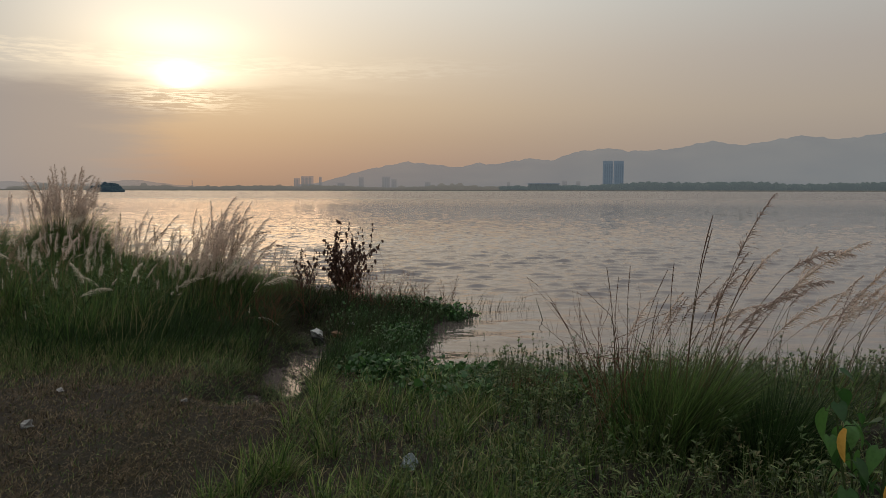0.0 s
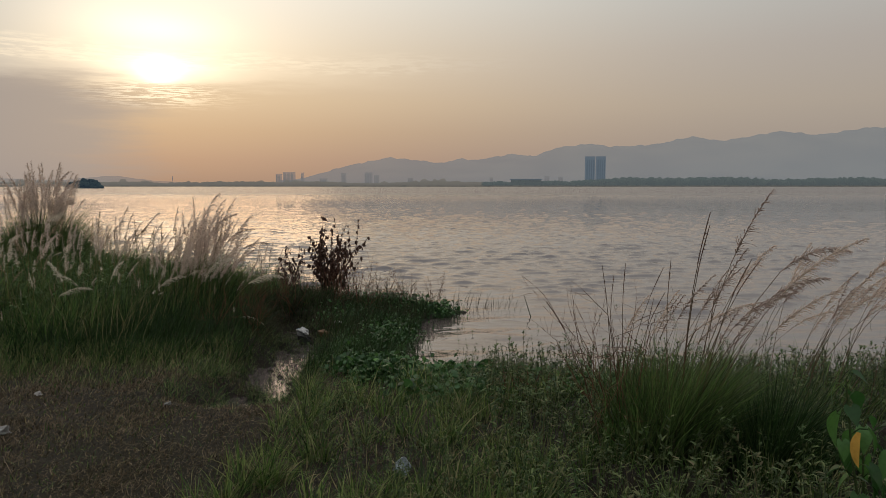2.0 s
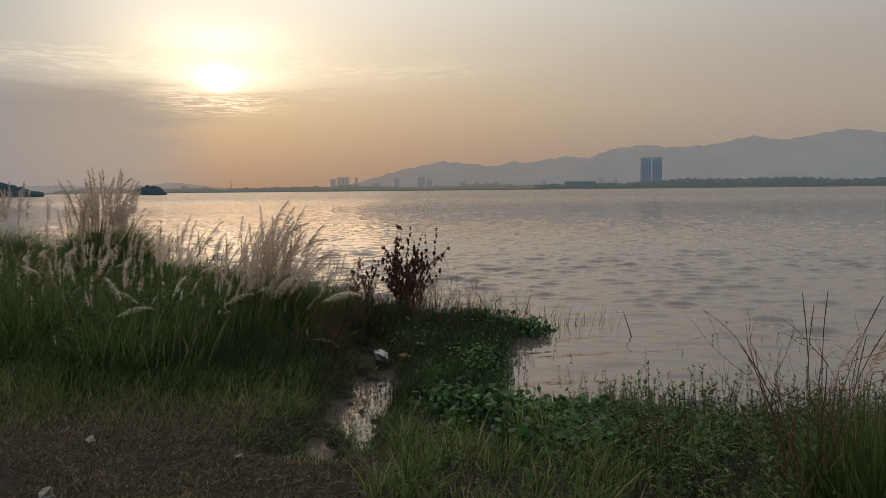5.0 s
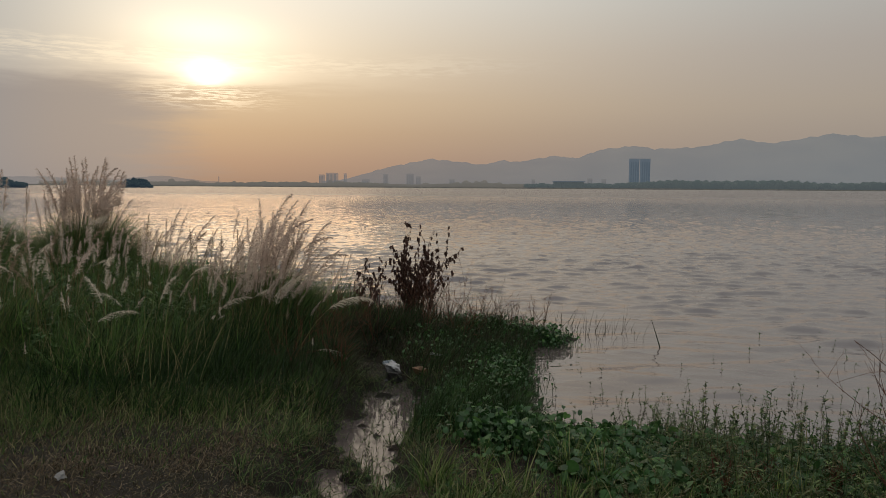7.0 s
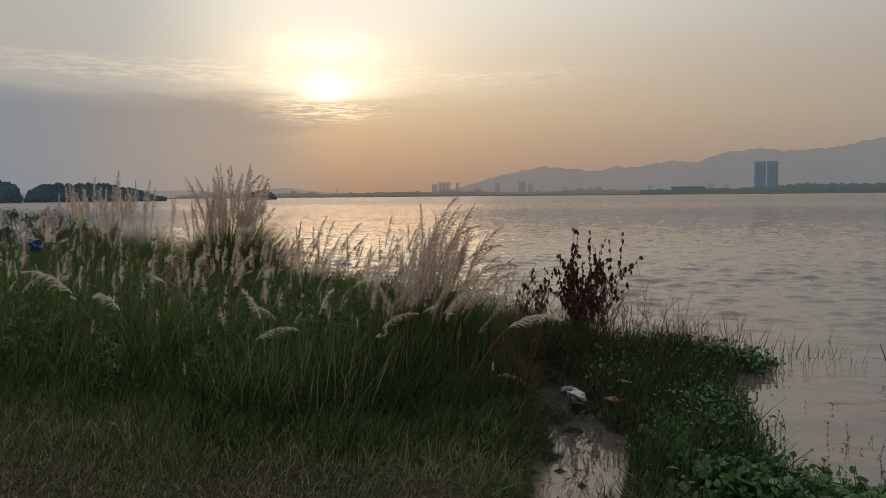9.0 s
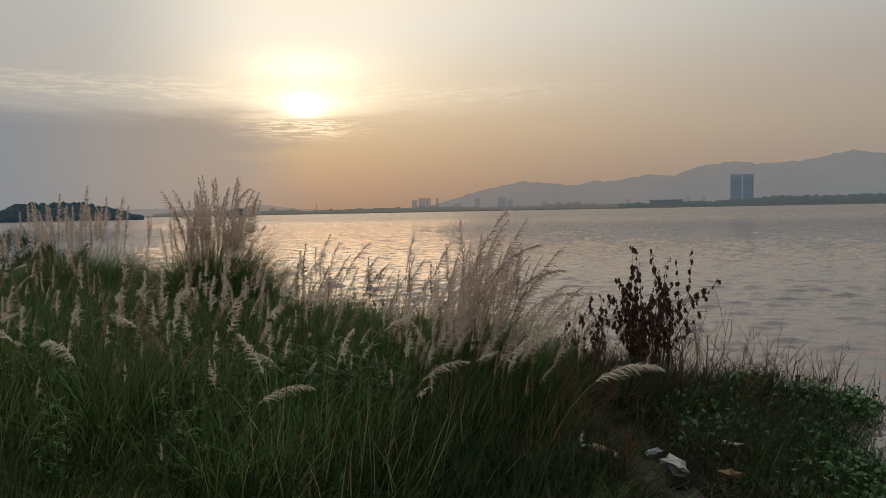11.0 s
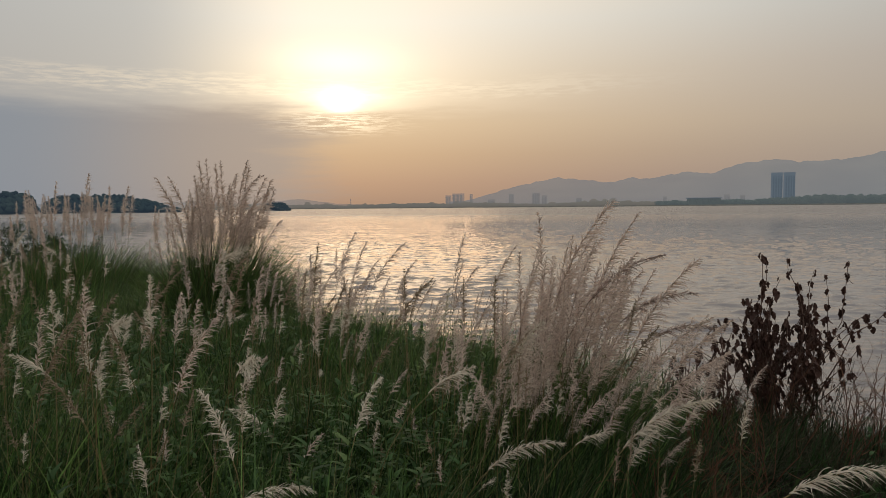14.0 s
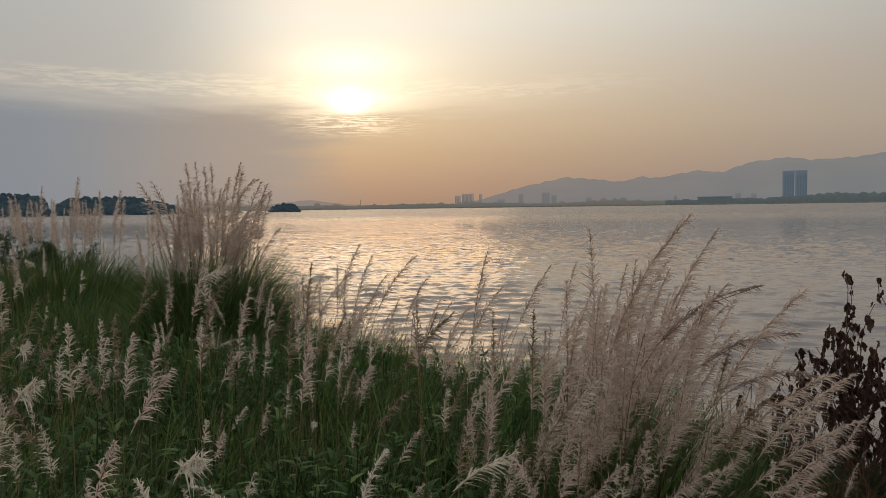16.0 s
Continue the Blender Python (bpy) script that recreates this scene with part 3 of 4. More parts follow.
def wooded(name, a0, a1, dist, profile, label, count, seed):
    """A wooded hill or islet: a soil mound and its close-standing tree crowns."""
    r = np.random.default_rng(seed)
    turn = np.radians(np.linspace(a0, a1, 60))
    high = dist * np.tan(np.radians(np.interp(np.degrees(turn), *np.array(profile).T)))
    ob = thing(name, math.sin((turn[0] + turn[-1]) / 2) * dist, math.cos((turn[0] + turn[-1]) / 2) * dist, -0.5, label, "wooded hill")
    here = np.array(ob.location)
    rows = []
    for s, lift in ((0, 0.0), (6, 0.25), (14, 0.7), (24, 0.82), (40, 0.5), (60, 0)):
        rows.append(np.stack([np.sin(turn) * (dist + s), np.cos(turn) * (dist + s), np.maximum(high * lift, 0)], 1) - here)
    a = (np.arange(len(rows) - 1)[:, None] * 60 + np.arange(59)).ravel()
    part("mound", from_arrays("mound", np.concatenate(rows), np.stack([a, a + 1, a + 61, a + 60], 1), HILL_WOOD, True), ob)
    crowns = []
    for k in range(count):
        t, s = r.uniform(turn[0], turn[-1]), r.uniform(0, 26)
        top = np.interp(t, turn, high) * (0.35 + 0.65 * min(1, s / 20)) * r.uniform(0.72, 1.08)
        size = r.uniform(0.8, 2.1) * (0.75 if dist > 540 else 1.0)
        crowns.append(blob((math.sin(t) * (dist + s) - here[0], math.cos(t) * (dist + s) - here[1], max(top - size * 0.8, size * 0.6) + 0.5), (size * 1.15, size, size), r, 0.3))
    tagged(part("crowns", from_arrays("crowns", *joined(crowns), HILL_WOOD, True), ob), kind="stuff")


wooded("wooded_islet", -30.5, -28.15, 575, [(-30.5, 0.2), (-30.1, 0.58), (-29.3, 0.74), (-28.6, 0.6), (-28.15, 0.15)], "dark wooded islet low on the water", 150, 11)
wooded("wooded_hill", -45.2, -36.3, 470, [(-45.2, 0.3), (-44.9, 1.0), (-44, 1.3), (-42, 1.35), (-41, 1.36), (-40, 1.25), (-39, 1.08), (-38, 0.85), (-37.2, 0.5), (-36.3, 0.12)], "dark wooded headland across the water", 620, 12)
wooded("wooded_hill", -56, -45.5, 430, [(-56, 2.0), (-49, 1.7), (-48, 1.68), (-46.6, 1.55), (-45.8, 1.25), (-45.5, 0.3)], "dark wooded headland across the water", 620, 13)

# ---- plumed grass ----


def stalk_line(length, start, bend, power, k=12):
    s = np.linspace(0, 1, k)
    lean = start + bend * s ** power
    step = length / (k - 1)
    x = np.concatenate([[0], np.cumsum(np.sin(lean[:-1]) * step)])
    z = np.concatenate([[0], np.cumsum(np.cos(lean[:-1]) * step)])
    return np.stack([x, 0.02 * np.sin(s * 3) * length, z], 1)


def make_stalk(length, start, bend, power, plume, fluff, seed, silk=None, stem_mat=None, thick=0.0028, dense=150):
    """The meshes of one flowering stalk: its stem, and the silky plume on it."""
    r = np.random.default_rng(seed)
    line = stalk_line(length, start, bend, power, 22)
    stem = tube(line[::3], np.linspace(thick, thick * 0.4, len(line[::3])), 3)
    s = np.linspace(0, 1, len(line))
    k = int(dense * plume / 0.35)
    u = r.random(k) ** 0.9
    at = 1 - plume / length * (1 - u)
    base = np.stack([np.interp(at, s, line[:, i]) for i in range(3)], 1)
    ways = np.gradient(line, axis=0)
    ways /= np.linalg.norm(ways, axis=1, keepdims=True)
    t = np.stack([np.interp(at, s, ways[:, i]) for i in range(3)], 1)
    around = r.normal(size=(k, 3))
    around -= t * (around * t).sum(1, keepdims=True)
    around /= np.linalg.norm(around, axis=1, keepdims=True)
    size = fluff * (0.35 + 0.65 * np.minimum(1, u * 5)) * (1.05 - u) ** 0.55 * r.uniform(0.6, 1.15, k)
    go = t * 0.75 + around * r.uniform(0.35, 0.95, k)[:, None]
    go /= np.linalg.norm(go, axis=1, keepdims=True)
    sag = np.stack([np.full(k, 0.34), r.normal(0, 0.15, k), np.full(k, -0.48)], 1) * r.uniform(0.4, 1.4, k)[:, None]
    side = np.cross(go, r.normal(size=(k, 3)))
    side /= np.linalg.norm(side, axis=1, keepdims=True)
    main = strips(base, go, size, np.full(k, 0.0056), side, sag, 3)
    hairs = []
    for turn in range(1):
        v = r.uniform(0.15, 0.8, k)
        hb = base + go * (size * v)[:, None] + sag * (size * v ** 2)[:, None]
        hw = go + 0.65 * r.normal(size=(k, 3))
        hw /= np.linalg.norm(hw, axis=1, keepdims=True)
        hs = np.cross(hw, r.normal(size=(k, 3)))
        hs /= np.linalg.norm(hs, axis=1, keepdims=True)
        hairs.append(strips(hb, hw, size * r.uniform(0.25, 0.5, k), np.full(k, 0.003), hs, sag * 0.7, 2))
    upper = line[s > 1 - plume / length - 0.03]
    rachis = tube(upper, np.linspace(thick * 0.7, thick * 0.45, len(upper)), 3)
    return from_arrays("stem", *stem, stem_mat or STEM), from_arrays("plume", *joined([rachis, main, *hairs]), silk or PLUME)


TALL = [make_stalk(1.5, -0.14 + 0.05 * i, 0.10 + 0.08 * ((i * 5) % 9), 2.2 + 0.3 * (i % 3), 0.44 + 0.04 * (i % 4), 0.108 + 0.012 * (i % 4), 100 + i, PLUME, RED_STEM, 0.0026, 98) for i in range(9)]
UPRIGHT = [make_stalk(1.6, 0.0 + 0.022 * i, 0.05 + 0.045 * i, 2.4, 0.46 + 0.04 * (i % 4), 0.10 + 0.01 * (i % 4), 150 + i, PLUME, STEM, 0.003, 140) for i in range(7)]
LOW = [make_stalk(1.1, -0.12 + 0.07 * (i % 5), (0.15, 0.3, 0.5, 0.2, 1.3, 0.4, 0.25, 0.9, 0.1, 0.6)[i], 2.0 + 0.5 * (i % 3), 0.20 + 0.03 * (i % 4), 0.066 + 0.008 * (i % 4), 200 + i, CREAM if i % 3 else PLUME, STEM, 0.0028, 125) for i in range(10)]
ARCHED = [make_stalk(0.95, 0.25 + 0.1 * i, 1.3 + 0.15 * i, 2.4, 0.36, 0.08, 250 + i, CREAM, None, 0.003, 130) for i in range(3)]
WISPY = [make_stalk(1.5, 0.05 + 0.06 * (i % 4), 0.35 + 0.13 * i, 2.0, 0.42, 0.075 + 0.006 * (i % 3), 320 + i, DUSK, RED_STEM, 0.003, 62) for i in range(6)]
BENT = [make_stalk(1.55, 0.12 + 0.06 * i, 1.35 + 0.2 * i, 2.6, 0.42, 0.085, 300 + i, DUSK, RED_STEM, 0.004, 100) for i in range(3)]
PALE_WISPY = [make_stalk(1.5, 0.2 + 0.08 * i, 0.6 + 0.15 * i, 2.0, 0.46, 0.09, 360 + i, PLUME, RED_STEM, 0.0035, 110) for i in range(4)]
LEANING = [make_stalk(1.5, 0.20 + 0.06 * i, 0.40 + 0.10 * i, 2.0, 0.55, 0.11, 380 + i, PLUME, RED_STEM, 0.0028, 120) for i in range(4)]
DULL_LOW = [make_stalk(1.1, -0.1 + 0.06 * (i % 5), 0.15 + 0.13 * ((i * 3) % 7), 2.0, 0.22 + 0.03 * (i % 3), 0.05 + 0.006 * (i % 3), 400 + i, DULL, STEM, 0.0024, 105) for i in range(7)]
DROOP = make_stalk(1.9, 0.04, 1.5, 5.0, 0.34, 0.05, 420, DUSK, STEM, 0.0026, 90)
BARE = [make_stalk(1.3, 0.1 * (i - 1), 0.2 + 0.1 * i, 2.0, 0.22, 0.018, 340 + i, RUSSET, RED_STEM, 0.0042, 40) for i in range(4)]


def add_stalk(owner, kind, x, y, height, turn, tilt=0.0):
    stem_mesh, plume_mesh = kind
    here = owner.location
    full = max(v.co.z for v in stem_mesh.vertices)
    z = float(ground_z(x, y)) - 0.01
    m = pose(x - here.x, y - here.y, z - here.z, 0, 0, turn) @ Matrix.Rotation(radians(tilt), 4, "Y") @ Matrix.Diagonal((height / full,) * 3 + (1,))
    stem = part("flower_stalk", stem_mesh, owner, m)
    part("plume", plume_mesh, stem, None, "silky pale pink-beige plume")


def plumed_clump(name, label, x, y, spread, count, low, high, kinds, leaves, leaf_high, turn=(0, 30), mat=GREEN, group="plumed grass", fan=0.0, splay=0.0):
    ob = thing(name, x, y, float(ground_z(x, y)), label, "plumed grass", group)
    here = np.array(ob.location)
    if leaves:
        p = np.stack([rng.normal(x, spread[0] * 0.55, leaves), rng.normal(y, spread[1] * 0.55, leaves)], 1)
        p = p[ground_z(p[:, 0], p[:, 1]) > -0.08]
        base = np.column_stack([p, ground_z(p[:, 0], p[:, 1])]) - here
        off = np.hypot((p[:, 0] - x) / spread[0], (p[:, 1] - y) / spread[1])
        high_of = leaf_high * rng.uniform(0.55, 1.1, len(p)) * np.clip(1.15 - 0.4 * off, 0.35, 1.1)
        tagged(part("foliage", from_arrays("foliage", *blades(base, high_of, rng.uniform(0.005, 0.012, len(p)), 0.22 + 0.3 * splay, segs=5, spread=1 + 1.3 * splay, turn=np.arctan2(p[:, 1] - y, p[:, 0] - x) + rng.normal(0, 0.7 if splay else 9.0, len(p))), mat), ob), "long narrow green grass blades", kind="stuff")
    for k in range(count):
        for attempt in range(20):
            px, py = rng.normal(x, spread[0] * 0.5), rng.normal(y, spread[1] * 0.5)
            if ground_z(px, py) > 0.0 and py > 6.2 - 100 * (x > 0):
                break
        away = math.hypot((px - x) / spread[0], (py - y) / spread[1])
        facing = rng.normal(*turn) if rng.random() > fan else math.degrees(math.atan2(py - y, px - x)) + rng.normal(0, 25)
        add_stalk(ob, kinds[int(rng.integers(len(kinds)))], px, py, rng.uniform(low, high) * max(0.6, 1.05 - 0.22 * away * away), facing)
    return ob


plumed_clump("plume_grass_clump", "tall clump of pale plumed grass over a dark green mound", -7.4, 12.0, (0.5, 0.45), 84, 1.45, 2.08, UPRIGHT + TALL, 7500, 1.4, (10, 50), GREEN, fan=0.6, splay=0.45)
plumed_clump("plume_grass_clump", "clump of pale plumed grass with upright stalks", -11.6, 14.6, (1.5, 1.0), 52, 1.4, 2.1, UPRIGHT[:4], 4500, 1.2, (10, 70), GREEN, fan=0.7, splay=0.3)
mid = plumed_clump("plume_grass_clump", "dense leaning clump of pinkish plumed grass", -3.2, 8.8, (0.42, 0.38), 0, 0.85, 1.62, TALL, 2600, 0.8, (5, 25))
for k in range(96):
    a, b = rng.normal(0, 0.19), rng.normal(0, 0.17)
    high = (0.68 + 0.82 * rng.random() ** 0.8) * (1.03 - 0.5 * max(0.0, a) - 1.1 * max(0.0, -0.06 - a))
    add_stalk(mid, TALL[k % 9] if k % 3 else UPRIGHT[k % 7], -3.28 + a, 8.8 + b, high, rng.normal(0, 38), 1 + 16 * max(-0.25, a) + rng.normal(0, 4.5))
plumed_clump("plume_grass_clump", "sparse plumed grass leaning over the water", -2.65, 9.7, (0.45, 0.4), 12, 0.6, 0.95, TALL, 700, 0.5, (5, 30))
plumed_clump("plume_grass_clump", "fringe of plumed grass at the water's edge", -5.6, 11.0, (1.2, 0.6), 42, 0.8, 1.35, TALL, 3000, 0.75, (5, 35))
plumed_clump("plume_grass_clump", "fringe of plumed grass at the water's edge", -4.1, 10.1, (0.7, 0.6), 24, 0.8, 1.45, TALL, 1800, 0.7, (5, 35))
right = plumed_clump("plume_grass_clump", "green grass clump with dark reddish stalks and wispy plumes", 1.62, 4.35, (0.23, 0.22), 26, 1.3, 1.86, WISPY + BARE + PALE_WISPY, 3600, 1.0, (0, 30), splay=0.25)
plumed_clump("grass_clump", "dense dark green grass clump on the wet bank", 2.2, 4.0, (0.22, 0.2), 0, 1, 1, BARE, 1500, 0.62, (0, 30), DEEP, splay=0.4)
for k in range(14):
    add_stalk(mid, LEANING[k % 4], rng.normal(-3.1, 0.17), rng.normal(8.75, 0.18), rng.uniform(0.5, 1.1), rng.normal(-5, 30), rng.uniform(-6, 6))
for k in range(18):
    add_stalk(mid, TALL[(k * 2) % 9], -3.3 + rng.normal(0, 0.24), 8.55 + rng.normal(0, 0.12), rng.uniform(0.55, 1.0), rng.normal(-5, 35), rng.uniform(-4, 8))
for k in range(3):
    add_stalk(mid, BENT[k], -3.3 + 0.1 * k, 8.75 + 0.1 * k, 1.34 - 0.2 * k, -8 + 9 * k)
for k in range(3):
    add_stalk(right, BENT[k], 1.75 + 0.1 * k, 4.3 + 0.1 * k, 1.32 + 0.1 * k, -8 + 14 * k)
for k in range(12):
    add_stalk(right, BARE[k % 4], 1.3 + 0.05 * k, 4.3 + 0.25 * rng.random(), rng.uniform(0.7, 1.3), rng.uniform(-60, 60) + 180 * (k % 3 == 0), rng.uniform(0, 14))
add_stalk(right, BARE[3], 1.2, 4.1, 1.05, 190)
plumed_clump("plume_grass_clump", "wispy plumed grass leaning at the shore", 3.0, 5.2, (0.6, 0.5), 26, 0.85, 1.4, WISPY[:3] + PALE_WISPY * 2 + BENT[:1], 350, 0.55, (0, 22), splay=0.8)
for x, y, c, lo, hi in ((-4.2, 7.5, 6, 0.6, 0.95), (-4.9, 7.6, 9, 0.7, 1.1), (-5.7, 7.7, 8, 0.75, 1.15), (-3.6, 7.9, 6, 0.55, 0.9), (-3.1, 7.9, 5, 0.6, 0.95), (-4.0, 8.5, 9, 0.75, 1.1),
                        (-5.0, 8.6, 10, 0.8, 1.15), (-6.2, 8.7, 9, 0.8, 1.2), (-7.2, 8.4, 8, 0.8, 1.2), (-8.3, 9.2, 9, 0.8, 1.2), (-6.0, 9.8, 9, 0.8, 1.2), (-4.6, 9.4, 10, 0.85, 1.2), (-3.4, 8.5, 7, 0.7, 1.1), (-8.6, 10.8, 7, 0.8, 1.2), (-9.8, 10.6, 7, 0.8, 1.2), (-10.4, 12.2, 7, 0.8, 1.2), (-12.2, 12.4, 6, 0.8, 1.1)):
    plumed_clump("plume_grass_tuft", "loose tuft of short plumed grass in the meadow", x, y, (0.75, 0.5), 2 * c + 2, lo - 0.1, hi + 0.14, LOW + DULL_LOW, 260, 0.6, (0, 60), group="meadow plumes")
for x, y, high, turn, i in ((-4.05, 7.35, 0.82, 150, 0), (-3.6, 7.85, 0.62, 10, 1), (-2.6, 7.7, 0.66, 10, 2), (-3.95, 7.75, 0.75, 90, 0), (-1.9, 7.9, 0.5, 200, 1), (-4.2, 8.05, 0.58, 170, 1), (-4.45, 7.1, 0.55, 30, 2), (-3.05, 7.9, 0.85, 0, 0), (-5.7, 7.5, 0.95, 190, 1), (-5.2, 7.3, 0.75, 160, 2)):
    one = thing("plume_grass", x, y, float(ground_z(x, y)), "single arching cream plume over the grass", "plumed grass", "arching plumes")
    add_stalk(one, ARCHED[i], x, y, high, turn)
lone = thing("plume_grass", -7.35, 12.2, float(ground_z(-7.35, 12.2)), "single tall stem with a drooping plume", "plumed grass", "arching plumes")
add_stalk(lone, DROOP, -7.35, 12.2, 2.0, 0)


# ---- grass cover ----
def scatter(count, x0, x1, y0, y1, keep):
    p = np.column_stack([rng.uniform(x0, x1, count), rng.uniform(y0, y1, count)])
    z = ground_z(p[:, 0], p[:, 1])
    ok = keep(p[:, 0], p[:, 1], z)
    return np.column_stack([p, z])[ok]


def edge_of_bank(x):
    """Where the trodden bank gives way to the tall grass."""
    return 6.35 + 0.18 * np.sin(x * 2.1) + 0.10 * np.sin(x * 5.3 + 1) + 0.02 * (x + 3) ** 2


def cover(name, label, base, high, wide, mat, lean=0.35, segs=3, spread=1.0, cat="grass"):
    high = high * rng.uniform(0.5, 1.15, len(base))
    tagged(new(name, from_arrays(name, *blades(base, high, rng.uniform(0.6, 1.3, len(base)) * wide, lean, segs=segs, spread=spread), mat)), label, cat, kind="stuff")


def patchy(x, y, scale, seed):
    """0 to 1, in uneven patches."""
    return 0.5 + 0.5 * np.tanh(0.8 * waves_of(x, y, scale, seed))


def tufts(name, label, at, per, radius, high, wide, mat, lean=0.4, cat="grass"):
    """Grass in many small tufts, whose blades lean outward. high: one height for each tuft."""
    turn = rng.uniform(0, 2 * np.pi, (len(at), per))
    out = radius * np.abs(rng.normal(0, 1, (len(at), per)))
    base = np.repeat(at[:, None], per, 1)
    base[..., 0] += np.cos(turn) * out
    base[..., 1] += np.sin(turn) * out
    tall = high[:, None] * rng.uniform(0.45, 1.15, (len(at), per))
    v, f = blades(base.reshape(-1, 3), tall.ravel(), (rng.uniform(0.6, 1.35, (len(at), per)) * wide).ravel(), lean, (0.12, 0.03), segs=4, spread=1.9, turn=(turn + rng.normal(0, 0.7, turn.shape)).ravel())
    tagged(new(name, from_arrays(name, v, f, mat)), label, cat, kind="stuff")


def meadow(x, y, z):
    return (y > edge_of_bank(x) + rng.normal(0, 0.1, len(x))) & (z > 0.03) & (to_line(x, y, INLET) > 0.34)


p = scatter(5200, -11, -1.2, 6.0, 13.5, lambda x, y, z: meadow(x, y, z) & (rng.random(len(x)) < np.clip(1.15 - 0.07 * (y - 6), 0.3, 1) * np.clip((-1.9 - x) / 1.2, 0.06, 1)))
rise = np.clip((p[:, 1] - edge_of_bank(p[:, 0])) / 0.9, 0.3, 1) * np.clip((-1.0 - p[:, 0]) / 2.0, 0.35, 1) * (0.6 + 0.6 * patchy(p[:, 0], p[:, 1], 3.0, 32)) * rng.uniform(0.6, 1.1, len(p))
# tufts past this line: deep green grass, with shade also put into the colour
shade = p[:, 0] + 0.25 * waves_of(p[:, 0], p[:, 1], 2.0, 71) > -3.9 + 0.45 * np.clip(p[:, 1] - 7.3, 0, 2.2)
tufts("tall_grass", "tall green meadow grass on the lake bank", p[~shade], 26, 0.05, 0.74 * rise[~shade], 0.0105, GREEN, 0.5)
tufts("dark_grass", "dark green grass growing thickly toward the shrub, with shade put into its colour", p[shade], 26, 0.05, 0.70 * rise[shade], 0.009, DEEP, 0.5)
p = scatter(3600, -8.5, -3.5, 9.6, 14.0, lambda x, y, z: (inland(x, y) > 0.12) & (inland(x, y) < 1.3))
tufts("fringe_grass", "tall green grass fringing the lake shore", p, 24, 0.05, rng.uniform(0.45, 0.8, len(p)), 0.011, GREEN, 0.5)
# understory in DEEP: the shade beneath the tall blades is put into its colour
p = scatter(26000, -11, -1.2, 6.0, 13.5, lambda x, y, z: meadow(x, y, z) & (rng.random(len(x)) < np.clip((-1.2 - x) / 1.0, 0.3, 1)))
cover("low_meadow_grass", "lower grass under the tall blades, gap shade put into its dark colour", p, 0.34, 0.012, DEEP, 0.5)
p = scatter(3200, -8, -3.1, 6.6, 11, lambda x, y, z: (y > edge_of_bank(x) + 0.3) & (z > 0.05) & (rng.random(len(x)) < patchy(x, y, 3.0, 41)))
cover("dry_stalks", "pale dry grass stalks among the green", p, 0.66, 0.006, STALK, 0.3, 4)
p = scatter(26000, -26, -8, 8, 20, lambda x, y, z: (z > 0.03))
cover("far_meadow_grass", "rough green grass further along the bank", p, 0.35 + 0.35 * patchy(p[:, 0], p[:, 1], 1.6, 66), 0.015, GREEN, 0.45, 3, 1.6)
p = scatter(120000, -9, 4.0, 1.5, 7.0, lambda x, y, z: (z > 0.01) & (y < edge_of_bank(x) + 0.3) & (to_line(x, y, INLET) > 0.16)
            & (rng.random(len(x)) < np.where(x < -0.9 - 0.25 * (y - 3), 0.05 + 0.20 * patchy(x, y, 3.0, 33) + 0.55 * np.clip((y - edge_of_bank(x) + 1.0) / 0.8, 0, 1) * (0.3 + 0.7 * patchy(x, y, 4.0, 65)), np.where(x > 0.9, 0.4, 1.0) * (0.10 + 0.75 * patchy(x, y, 5.0, 34) ** 2) * np.clip((x + 1.1 + 0.25 * (y - 3)) / 0.9, 0.35, 1)) * np.where((y > 5.5) & (x > -1), 0.15, 1)))
cover("short_grass", "short patchy green grass on the bank", p, np.where(p[:, 0] < -1.0, 0.062, 0.12 + 0.10 * patchy(p[:, 0], p[:, 1], 4.0, 61)), np.where(p[:, 0] < -1.0, 0.0055, 0.0085), SHORT, 0.7, 3, 2.5)
p = scatter(70000, -9, -1.8, 4.6, 7.2, lambda x, y, z: (z > 0.02) & (to_line(x, y, INLET) > 0.3) & (rng.random(len(x)) < np.clip((y - edge_of_bank(x) + 1.1 + 0.35 * np.clip(-x - 3.2, 0, 2)) / 1.3, 0, 1) * (0.35 + 0.65 * patchy(x, y, 4.0, 72)) * np.clip((edge_of_bank(x) + 0.5 - y) / 0.2, 0, 1)))
cover("bank_turf", "low green turf between the tall grass and the trodden earth", p, 0.06 + 0.13 * np.clip((p[:, 1] - edge_of_bank(p[:, 0]) + 0.9) / 0.9, 0, 1), 0.006, SHORT, 0.6, 3, 2.2)
p = scatter(300000, -8, 0.8, 2.0, 6.9, lambda x, y, z: (z > 0.02) & (y < edge_of_bank(x) + 0.2) & (rng.random(len(x)) < np.clip(0.6 - 0.6 * (x + 0.6), 0.1, 1) * (0.3 + 0.7 * patchy(x, y, 6.0, 35))))
cover("dry_thatch", "matted dry brown grass on trodden earth", p, 0.025 + 0.045 * patchy(p[:, 0], p[:, 1], 8.0, 63), 0.0062, STRAW, 1.2, 2, 9.0)
p = scatter(60000, -9, 8.0, -5.0, 2.1, lambda x, y, z: rng.random(len(x)) < 0.35 + 0.65 * patchy(x, y, 4.0, 67))
cover("trodden_thatch", "matted dry grass on the trodden bank", p, 0.07, 0.012, STRAW, 1.2, 2, 9.0)
p = scatter(40000, -9, 9.0, -5.0, 6.0, lambda x, y, z: ((y < 1.6) | (x > 3.9)) & (z > 0.02) & (rng.random(len(x)) < np.where(x > 3.0, 1.0, 0.5) * patchy(x, y, 2.0, 68)))
